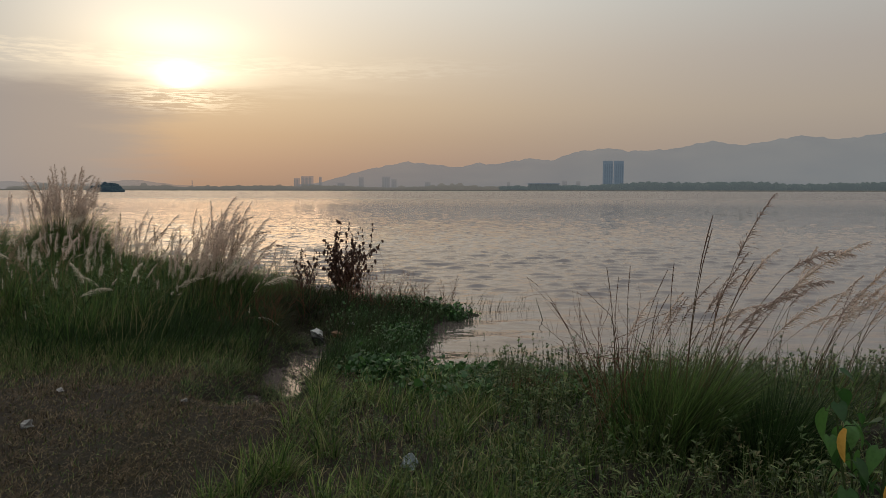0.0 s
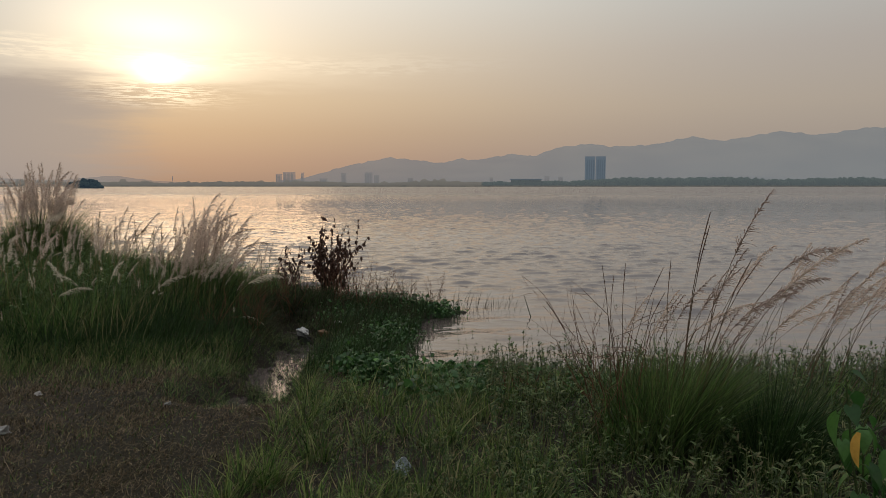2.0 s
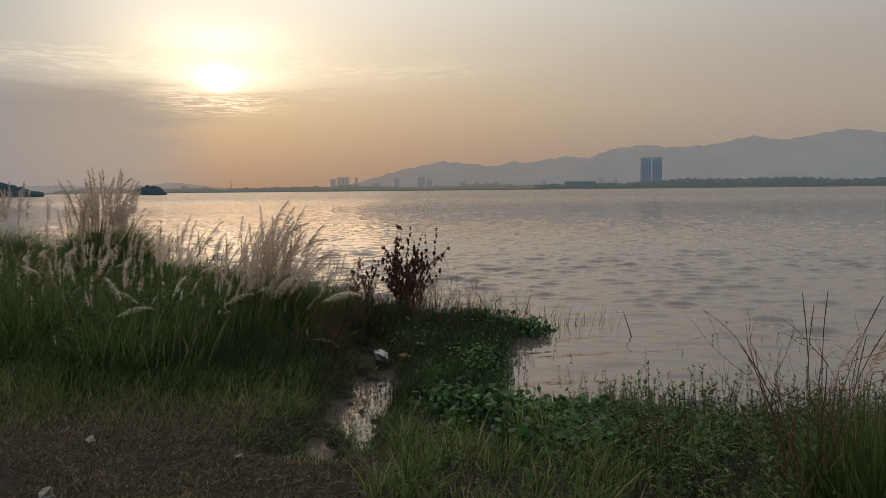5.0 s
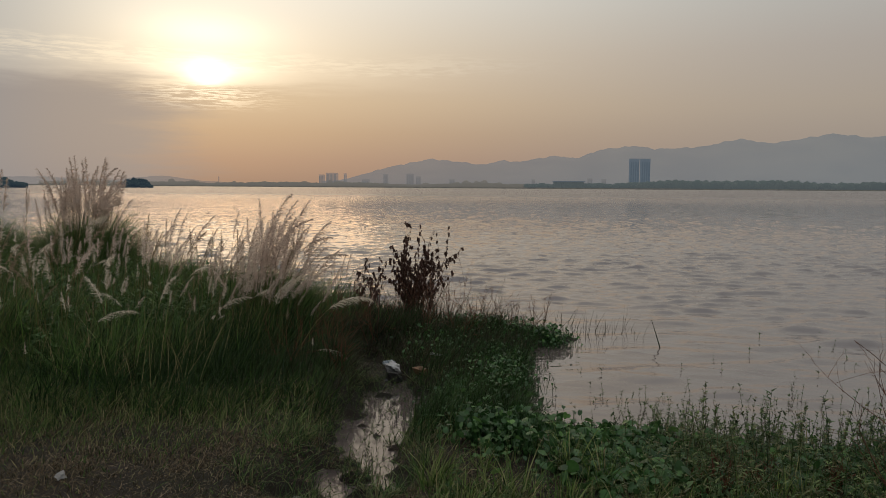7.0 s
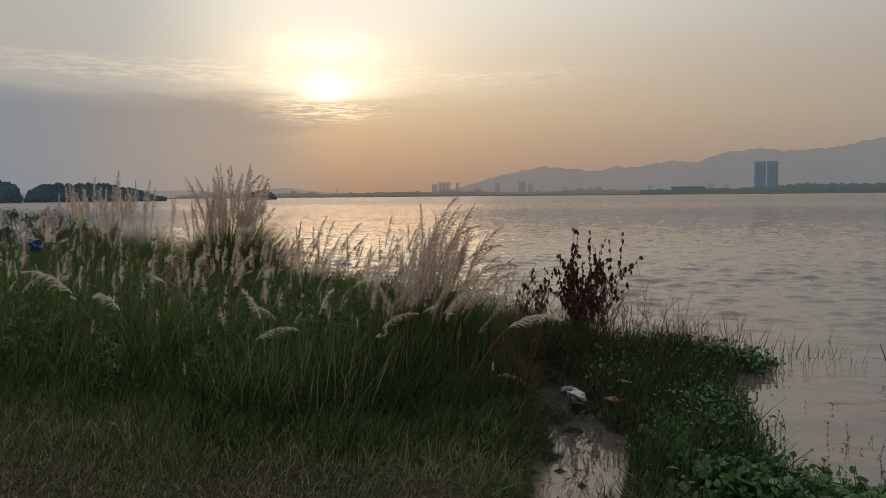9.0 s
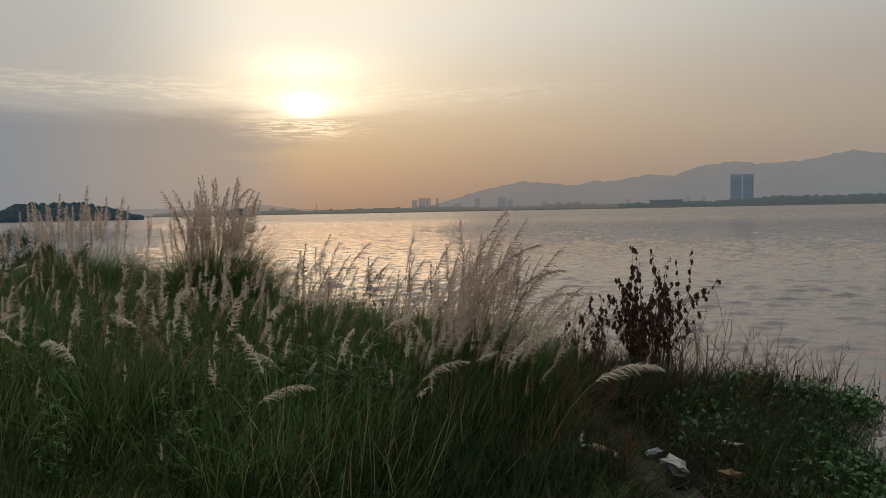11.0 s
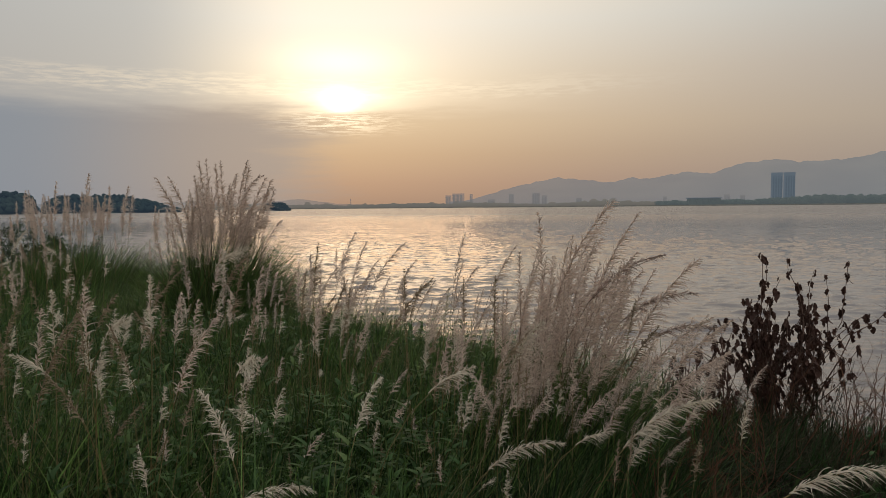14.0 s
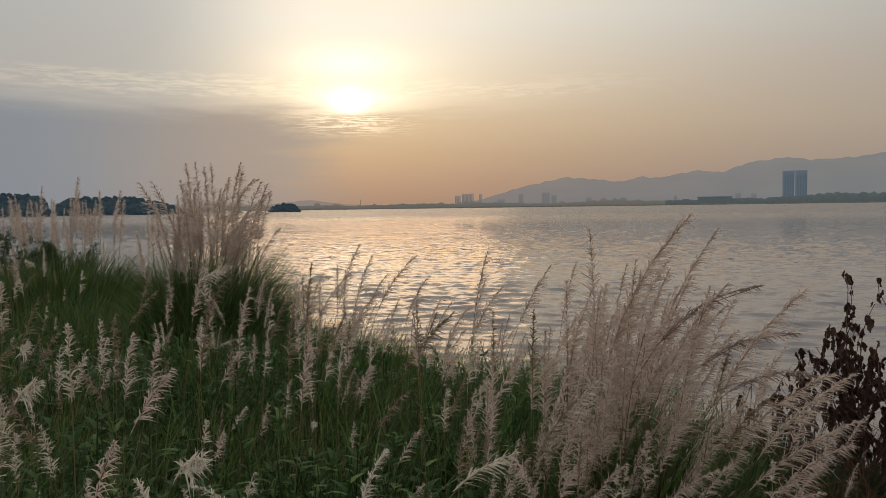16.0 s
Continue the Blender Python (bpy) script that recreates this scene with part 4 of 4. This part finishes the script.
cover("bank_grass", "short green grass on the trodden bank", p, 0.12, 0.012, SHORT, 0.7, 2, 2.5)
p = scatter(270, -1.1, 3.8, 2.7, 5.9, lambda x, y, z: (z > 0.02) & (to_line(x, y, INLET) > 0.35) & (rng.random(len(x)) < np.where(x < 0.9, 0.3 + 0.7 * patchy(x, y, 3.5, 64), 0.25)))
tufts("grass_tufts", "longer green grass tufts near the shore", p, 46, 0.06, rng.uniform(0.14, 0.36, len(p)), 0.0088, LUSH, 0.55)
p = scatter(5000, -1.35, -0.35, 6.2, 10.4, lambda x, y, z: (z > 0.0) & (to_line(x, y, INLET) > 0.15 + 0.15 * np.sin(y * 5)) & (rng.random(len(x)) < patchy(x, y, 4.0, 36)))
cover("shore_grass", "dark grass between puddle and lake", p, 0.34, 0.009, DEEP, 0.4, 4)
p = scatter(24000, -2.8, -0.8, 5.2, 9.2, lambda x, y, z: (to_line(x, y, INLET) < 0.55) & (z > -0.06) & (rng.random(len(x)) < np.where(z < 0.012, 0.2, 0.9) * patchy(x, y, 9.0, 37)))
cover("puddle_grass", "dark grass and twigs standing in the puddle", p, np.where(p[:, 2] < 0.02, 0.10, 0.17), 0.007, WEED, 0.9, 3, 4.0)
p = scatter(46000, -3.3, -0.3, 6.6, 10.9, lambda x, y, z: (z > 0.02) & (to_line(x, y, INLET) > 0.25) & (y > edge_of_bank(x) + 0.25)
            & (rng.random(len(x)) < np.clip((-x - 0.2) / 1.5, 0.3, 1) * np.clip((x + 3.2) / 0.8, 0, 1) * np.clip((y - 7.0) / 1.2, 0.12, 1) * (0.2 + 0.8 * patchy(x, y, 4.0, 38))))
cover("withered_undergrowth", "dark withered brown undergrowth round the dry shrub", p, 0.30 + 0.06 * np.clip(-1.4 - p[:, 0], 0, 1), 0.008, WITHER, 0.9, 4, 3.6, "weeds")


# ---- leaf mats, marsh weeds ----
def leaf_arrays(length, wide, fold, droop, notch=0.12, k=7, point=1.0):
    """A broad leaf from its stalk at the origin along +x, folded along its midrib."""
    s = np.linspace(0, 1, k)
    half = wide / 2 * np.sin(np.pi * np.clip(s * 0.93 + 0.07, 0, 1) ** point) ** (0.65 + 0.35 * (point < 1))
    x = s * length - notch * length * 0
    z = -droop * length * s ** 2
    mid = np.stack([x, 0 * x, z], 1)
    left = np.stack([x - notch * length * (1 - s), half, z + fold * half], 1)
    right = np.stack([x - notch * length * (1 - s), -half, z + fold * half], 1)
    v = np.concatenate([mid, left, right])
    f = []
    for i in range(k - 1):
        f += [(i, i + 1, k + i + 1), (i, k + i + 1, k + i), (i + 1, i, 2 * k + i), (i + 1, 2 * k + i, 2 * k + i + 1)]
    return v, np.array(f)


def placed(arrays, m):
    v, f = arrays
    m = np.array(m)
    return v @ m[:3, :3].T + m[:3, 3], f


ROUND = [leaf_arrays(0.085 + 0.012 * i, 0.08 + 0.01 * i, 0.25 - 0.1 * i, 0.1 + 0.08 * i, 0.2) for i in range(4)]
ROUND_MESH = [from_arrays("leaf", *a, BROAD, True) for a in ROUND]


def leaf_mat(x, y, spread, single, rest, high, label, size=1.0):
    ob = thing("creeping_leaf_mat", x, y, 0.0, label, "creeper", "leaf mats on the shore")
    extra = []
    for k in range(single + rest):
        px, py = rng.normal(x, spread[0] * 0.55), rng.normal(y, spread[1] * 0.55)
        z = max(float(ground_z(px, py)), 0.0) + rng.uniform(0.02, high)
        m = pose(px - x, py - y, z, rng.normal(0, 32), rng.normal(12, 34), rng.uniform(0, 360)) @ Matrix.Scale(0.6 * size * rng.uniform(0.6, 1.25), 4)
        i = int(rng.integers(4))
        if k < single:
            part("leaf", ROUND_MESH[i], ob, m)
        else:
            extra.append(placed(ROUND[i], m))
            foot = np.array([px - x + rng.normal(0, 0.03), py - y, z - 0.15])
            extra.append(tube([foot, np.array(m.translation)], 0.0025, 3))
    if extra:
        tagged(part("undergrowth", from_arrays("undergrowth", *joined(extra), MAT_LEAF, True), ob), kind="stuff")


leaf_mat(0.05, 6.5, (0.55, 0.3), 140, 700, 0.13, "glossy dark green broad-leaved creeper at the water's edge", 1.0)
leaf_mat(0.95, 6.1, (0.6, 0.4), 140, 700, 0.13, "glossy dark green broad-leaved creeper at the water's edge", 1.0)
leaf_mat(-0.55, 6.5, (0.4, 0.45), 100, 800, 0.20, "green creeper beside the puddle", 0.75)
leaf_mat(0.35, 5.8, (0.6, 0.4), 120, 900, 0.14, "green creeper spreading over the wet bank", 0.9)
leaf_mat(1.75, 6.15, (0.6, 0.4), 120, 900, 0.14, "green creeper spreading over the wet bank", 0.9)
leaf_mat(-0.65, 8.3, (0.3, 0.9), 90, 1500, 0.22, "dark creeper on the narrow spit", 0.5)
leaf_mat(-1.0, 7.3, (0.25, 0.6), 90, 700, 0.14, "green creeper between puddle and lake", 0.55)
leaf_mat(-0.15, 10.25, (0.3, 0.3), 80, 420, 0.17, "dark green creeper hanging over the tip of the spit", 0.6)
leaf_mat(-0.8, 10.2, (0.5, 0.4), 50, 520, 0.26, "dark creeper heaped on the spit", 0.55)
leaf_mat(-1.3, 9.0, (0.4, 0.6), 40, 420, 0.16, "dark creeper under the dry shrub", 0.55)


def weed_arrays(high, seed):
    r = np.random.default_rng(seed)
    k = 6
    s = np.linspace(0, 1, k)
    line = np.column_stack([0.15 * high * s ** 2 * r.normal(), 0.15 * high * s ** 2 * r.normal(), high * s])
    pieces = [tube(line, np.linspace(0.003, 0.0015, k), 3)]
    c = int(9 + high * 16)
    u = r.uniform(0.25, 1, c)
    base = np.stack([np.interp(u, s, line[:, i]) for i in range(3)], 1)
    a = r.uniform(0, 6.28, c)
    go = np.stack([np.cos(a), np.sin(a), r.uniform(0.2, 1.0, c)], 1)
    go /= np.linalg.norm(go, axis=1, keepdims=True)
    side = np.stack([-np.sin(a), np.cos(a), 0 * a], 1)
    pieces.append(strips(base, go, r.uniform(0.03, 0.06, c), np.full(c, 0.015), side, np.tile([0, 0, -0.3], (c, 1)), 3))
    return joined(pieces)


WEEDS = [weed_arrays(h, 400 + i) for i, h in enumerate((0.2, 0.26, 0.32, 0.4, 0.3, 0.24))]
WEED_MESH = [from_arrays("stem_and_leaves", *a, WEED) for a in WEEDS]
dense = []
for k in range(1500):
    px = rng.uniform(0.2, 7.0) if k % 4 else rng.uniform(1.2, 4.5)
    py = 6.6 + 0.05 * px + rng.normal(0, 0.55) - 0.9 * (k % 4 == 0) * rng.random()
    z = float(ground_z(px, py))
    if z > -0.3:
        dense.append(placed(WEEDS[k % 6], pose(px, py, max(z, -0.1), 0, 0, rng.uniform(0, 360)) @ Matrix.Scale(rng.uniform(0.35, 0.72), 4)))
for k in range(2300):
    px, py = rng.uniform(0.5, 4.8), rng.uniform(3.0, 6.8)
    z = float(ground_z(px, py))
    if z > -0.06:
        dense.append(placed(WEEDS[k % 6], pose(px, py, z, rng.normal(0, 8), rng.normal(0, 8), rng.uniform(0, 360)) @ Matrix.Scale(rng.uniform(0.6, 1.25), 4)))
for k in range(900):
    px, py = rng.uniform(-0.9, 1.2), rng.uniform(3.0, 6.4)
    z = float(ground_z(px, py))
    if z > 0 and px > -0.9 - 0.15 * (py - 3) and patchy(np.array(px), np.array(py), 4.0, 62) > 0.45:
        dense.append(placed(WEEDS[k % 6], pose(px, py, z, rng.normal(0, 8), rng.normal(0, 8), rng.uniform(0, 360)) @ Matrix.Scale(rng.uniform(0.45, 0.9), 4)))
for k in range(420):
    i = int(rng.integers(len(INLET) - 1))
    u = rng.random()
    px, py = [INLET[i][q] * (1 - u) + INLET[i + 1][q] * u + rng.normal(0, 0.2) for q in (0, 1)]
    dense.append(placed(WEEDS[k % 6], pose(px, py, max(float(ground_z(px, py)), -0.03), rng.normal(0, 25), rng.normal(0, 25), rng.uniform(0, 360)) @ Matrix.Scale(rng.uniform(0.2, 0.55), 4)))
tagged(new("marsh_weeds", from_arrays("marsh_weeds", *joined(dense), WEED)), "dense small-leaved weeds along the wet margin", "weeds", kind="stuff")
herbs = []
for k in range(3000):
    px, py = rng.uniform(-8.0, -3.5), rng.uniform(6.7, 10.8)
    if patchy(np.array(px), np.array(py), 3.0, 42) > 0.4:
        herbs.append(placed(WEEDS[k % 6], pose(px, py, float(ground_z(px, py)), 0, 0, rng.uniform(0, 360)) @ Matrix.Scale(rng.uniform(1.2, 2.0), 4)))
tagged(new("meadow_herbs", from_arrays("meadow_herbs", *joined(herbs), HERB)), "small-leaved green herbs among the grass", "weeds", kind="stuff")
for k in range(300):
    px = rng.uniform(-0.1, 6.0) if k % 3 else rng.uniform(0.6, 3.4)
    py = 7.0 + abs(rng.normal(0, 1.6)) if k % 3 == 1 else rng.uniform(6.95, 8.1)
    if inland(np.array(px), np.array(py)) > -0.1:
        continue
    ob = thing("water_weed", px, py, -0.12, "small weed standing out of the shallow water", "weed", "weeds in the shallows")
    part("stem", WEED_MESH[k % 6], ob, pose(0, 0, 0, 0, 0, rng.uniform(0, 360)) @ Matrix.Scale(rng.uniform(0.45, 0.85), 4))


# ---- dry shrub and twiggy weeds ----
def branch(start, way, length, radius, r, depth, tubes, tips, fork=0.55, rise=-1.0):
    k = 5
    pts = [np.array(start, float)]
    way = np.array(way, float)
    for i in range(k):
        way = way + r.normal(0, 0.12, 3) + np.array([0, 0, 0.03])
        way[2] = max(way[2], rise)
        way /= np.linalg.norm(way)
        pts.append(pts[-1] + way * length / k)
        tips.append((pts[-1], way))
    tubes.append(tube(pts, np.linspace(radius, radius * 0.45, k + 1), 4))
    if depth:
        for i in range(2, k + 1):
            if r.random() < 0.85:
                side = way + r.normal(0, fork, 3)
                side /= np.linalg.norm(side)
                branch(pts[i], side, length * r.uniform(0.3, 0.55), radius * 0.5, r, depth - 1, tubes, tips, fork, rise)


def curled(i):
    """A withered leaf, crumpled and rolled in."""
    r = np.random.default_rng(700 + i)
    v, f = leaf_arrays(0.05 + 0.006 * i, 0.030 + 0.004 * (i % 3), 0.9 - 0.25 * (i % 3), 0.2 * (i % 3), 0.0, 6)
    return from_arrays("leaf", v + r.normal(0, 0.0035, v.shape), f, DEAD, False)


DEAD_MESH = [curled(i) for i in range(6)]


def dry_shrub(x, y, stems, high, leaves, label, seed):
    r = np.random.default_rng(seed)
    ob = thing("dry_shrub", x, y, float(ground_z(x, y)), label, "shrub")
    tips = []
    for k in range(stems):
        tubes = []
        a = r.uniform(0, 6.28)
        branch((0.06 * math.cos(a), 0.06 * math.sin(a), 0), (0.27 * math.cos(a) + 0.02, 0.27 * math.sin(a), 1), high * r.uniform(0.65, 0.95), 0.007, r, 1, tubes, tips, 0.42, 0.55)
        part("stem", from_arrays("stem", *joined(tubes), TWIG), ob)
    good = [t for t in tips if t[0][2] > high * 0.25]
    for k in range(leaves):
        p, way = good[int(r.integers(len(good)))]
        part("leaf", DEAD_MESH[k % 6], ob, pose(*(p + r.normal(0, 0.007, 3)), r.uniform(-25, 25), r.uniform(60, 105), r.uniform(0, 360)) @ Matrix.Scale(r.uniform(0.45, 1.0), 4))
    return ob


dry_shrub(-1.8, 10.45, 24, 1.0, 1400, "withered shrub with dark curled brown leaves", 21)
dry_shrub(-2.3, 9.95, 7, 0.78, 200, "small withered shrub with dark brown leaves", 22)


def twiggy(x, y, high, n_stems, lean, label, seed, mat=RUSSET):
    r = np.random.default_rng(seed)
    ob = thing("twiggy_weed", x, y, float(ground_z(x, y)), label, "weed", "dry twiggy weeds")
    for k in range(n_stems):
        tubes, tips = [], []
        a = r.uniform(0, 6.28)
        branch((0.05 * r.normal(), 0.05 * r.normal(), 0), (0.4 * math.cos(a) + lean, 0.4 * math.sin(a), 1), high * r.uniform(0.6, 1.0), 0.0042, r, 2, tubes, tips)
        part("stem", from_arrays("stem", *joined(tubes), mat), ob)


for k, (x, y, h) in enumerate(((-1.35, 10.1, 0.75), (-1.0, 10.3, 0.6), (-1.15, 9.6, 0.5), (-0.65, 10.3, 0.5), (-0.3, 10.4, 0.4), (-1.6, 9.7, 0.6), (-2.5, 9.0, 0.6), (-2.1, 9.2, 0.6), (-2.7, 8.4, 0.5), (-2.3, 8.1, 0.5), (-2.6, 7.6, 0.45), (-2.1, 7.6, 0.4), (-2.45, 8.7, 0.55), (-1.75, 10.3, 0.55), (-1.95, 10.2, 0.5), (-1.5, 10.5, 0.6))):
    twiggy(x, y, h, 7, 0.1, "thin dry reddish-brown weed with bare twigs", 30 + k)
for k in range(10):
    twiggy(-2.5 + 0.2 * k, 10.25 + 0.2 * math.sin(3.0 * k), 0.42 + 0.06 * (k % 3), 7, 0.1 * (k % 3 - 1), "tangle of dark withered stems at the shrub's foot", 80 + k, WITHER)
twiggy(-0.25, 10.45, 0.62, 3, 0.5, "slender reddish weed stem leaning over the water", 48)
twiggy(1.4, 4.5, 1.15, 12, -0.45, "open panicle of dry reddish grass beside the clump", 50)
for k, (x, y) in enumerate(((0.81, 5.72), (0.95, 5.8), (0.7, 5.65), (1.9, 5.9))):
    twiggy(x, y, 0.2, 7, 0.0, "low rust-brown weed patch", 60 + k)


for k, (x, y, h) in enumerate(((-17.5, 17.6, 1.3), (-16.3, 18.0, 1.1), (-18.6, 17.2, 1.2), (-15.2, 18.2, 0.9), (-19.5, 16.8, 1.2))):
    ob = thing("bush", x, y, float(ground_z(x, y)), "dark low bush at the water's edge", "bush", "bushes along the bank")
    r = np.random.default_rng(90 + k)
    tips = []
    for q in range(7):
        tubes = []
        a = r.uniform(0, 6.28)
        branch((0, 0, 0), (0.7 * math.cos(a), 0.7 * math.sin(a), 1), h * r.uniform(0.6, 0.9), 0.012, r, 2, tubes, tips)
        part("branch", from_arrays("branch", *joined(tubes), TWIG), ob)
    at = np.array([t[0] for t in tips])[r.integers(len(tips), size=4500)] + r.normal(0, 0.06, (4500, 3))
    turn = r.normal(size=(4500, 3))
    turn /= np.linalg.norm(turn, axis=1, keepdims=True)
    side = np.cross(turn, r.normal(size=(4500, 3)))
    side /= np.linalg.norm(side, axis=1, keepdims=True)
    tagged(part("foliage", from_arrays("foliage", *strips(at, turn, r.uniform(0.03, 0.07, 4500), np.full(4500, 0.022), side, np.tile([0, 0, -0.3], (4500, 1)), 3), DEEP), ob), kind="stuff")


# ---- broad-leaved plant beside the path ----
def leafy_plant(x, y, high):
    r = np.random.default_rng(77)
    ob = thing("broad_leaved_plant", x, y, float(ground_z(x, y)), "green broad-leaved plant with one yellowed leaf", "plant")
    big = [from_arrays("leaf", *leaf_arrays(0.085 + 0.016 * i, 0.062 + 0.011 * i, 0.45 - 0.12 * i, 0.35 + 0.12 * i, 0.18, 9, 0.72), PLANT_LEAF, True) for i in range(3)]
    gold = from_arrays("yellow_leaf", *leaf_arrays(0.12, 0.04, 0.5, 0.4, 0.0, 9), YELLOW, True)
    for s in range(4):
        top = np.array([0.12 * (s - 1.2), 0.10 * (s % 2) - 0.04, high * (1 - 0.10 * ((s * 2) % 4))])
        line = [np.array([0.04 * s, 0, 0]), top * 0.35 + np.array([0.03, 0.02, 0]), top * 0.7, top]
        stem = [tube(line, np.linspace(0.007, 0.003, 4), 5)]
        for k in range(19):
            q = 0.25 + 0.75 * k / 18
            p = np.array([np.interp(q, (0, 0.35, 0.7, 1), [v[i] for v in line]) for i in range(3)])
            turn = 137.5 * k + 70 * s
            reach = r.uniform(0.03, 0.09) * (1.2 - 0.7 * q)
            tip = p + np.array([math.cos(radians(turn)) * reach, math.sin(radians(turn)) * reach, 0.025])
            stem.append(tube([p, (p + tip) / 2 + np.array([0, 0, 0.012]), tip], 0.0022, 4))
            part("leaf", big[k % 3], ob, pose(*tip, r.normal(0, 18), r.uniform(15, 62), turn + r.normal(0, 15)) @ Matrix.Scale(r.uniform(0.55, 0.95) * (1.1 - 0.35 * (k == 18)), 4))
        part("stem", from_arrays("stem", *joined(stem), WEED), ob)
    part("yellow_leaf", gold, ob, pose(-0.13, -0.12, high - 0.17, 0, 70, 200), "withered yellow-orange leaf")
    part("yellow_leaf", gold, ob, pose(0.02, -0.14, high - 0.36, 0, 75, 250), "withered orange leaf")


leafy_plant(1.86, 2.33, 1.0)


# ---- litter ----
def crumpled(name, label, x, y, lift, size, mat, seed):
    r = np.random.default_rng(seed)
    v, f = blob((0, 0, 0), (1, 1, 1), r, 0.5)
    v = v * (1 + 0.22 * r.normal(size=(len(v), 1))) * np.array(size)
    ob = new(name, from_arrays(name, v, f, mat))
    ob.matrix_basis = pose(x, y, max(float(ground_z(x, y)), 0.0) + lift + size[2] * 0.6, 0, 0, r.uniform(0, 360))
    return tagged(ob, label, "litter", "litter on the bank")


crumpled("paper_scrap", "flat pale paper scrap on dry thatch", -3.05, 5.05, 0.03, (0.05, 0.022, 0.01), WHITE, 1)
crumpled("crushed_cup", "crushed pale plastic cup on dry thatch", -2.77, 4.23, 0.03, (0.045, 0.035, 0.025), WHITE, 2)
crumpled("plastic_bag", "small pale blue crumpled plastic bag in grass", -0.05, 3.84, 0.04, (0.05, 0.045, 0.05), PALE_BLUE, 3)
crumpled("paper_scrap", "small pale paper scrap on dry thatch", -1.79, 5.33, 0.03, (0.03, 0.02, 0.01), WHITE, 4)
crumpled("paper_scrap", "small pale paper scrap on dry thatch", -1.93, 4.87, 0.03, (0.035, 0.025, 0.012), WHITE, 5)
crumpled("plastic_bag", "white crumpled plastic bag beside the puddle", -1.74, 8.33, 0.12, (0.085, 0.055, 0.035), BAG_WHITE, 6)
crumpled("plastic_bag", "black plastic bag under the white one", -1.73, 8.3, 0.0, (0.13, 0.09, 0.09), BLACK, 7)
crumpled("food_wrapper", "orange crumpled wrapper beside the puddle", -1.42, 8.12, 0.03, (0.075, 0.06, 0.05), ORANGE, 8)
crumpled("plastic_bag", "torn pale plastic caught in weeds", -1.87, 8.7, 0.08, (0.05, 0.025, 0.02), PALE_BLUE, 9)
crumpled("plastic_scrap", "white plastic scrap among the creeper", -1.35, 8.6, 0.08, (0.06, 0.03, 0.015), BAG_WHITE, 10)
crumpled("blue_tarp", "blue plastic sheet lying in the far grass", -12.6, 13.6, 0.62, (0.15, 0.12, 0.1), BLUE, 11)

# ---- rust-brown weeds, reeds in the shallows ----
for x, y, wide, count in ((0.73, 5.62, 0.10, 420), (1.36, 5.8, 0.05, 160)):
    p = np.column_stack([rng.normal(x, wide, count), rng.normal(y, wide, count)])
    cover("rusty_weed", "dense rust-brown withered weed among the creeper", np.column_stack([p, ground_z(p[:, 0], p[:, 1])]), 0.20, 0.010, RUSSET, 0.6, 3, 2.5, "weeds")

p = np.column_stack([rng.uniform(-0.2, 1.1, 90), rng.uniform(10.3, 11.6, 90), np.full(90, -0.1)])
cover("thin_reeds", "sparse thin reeds standing in the water off the spit", p, 0.42, 0.007, WITHER, 0.25, 3, 0.8, "reeds")
stick = thing("reed_stick", 1.26, 10.1, -0.15, "dry reed stick leaning out of the water", "stick")
part("stem", from_arrays("stem", *tube([(0, 0, 0), (-0.06, 0.02, 0.22), (-0.15, 0.03, 0.50)], (0.008, 0.007, 0.003), 5), WITHER), stick)
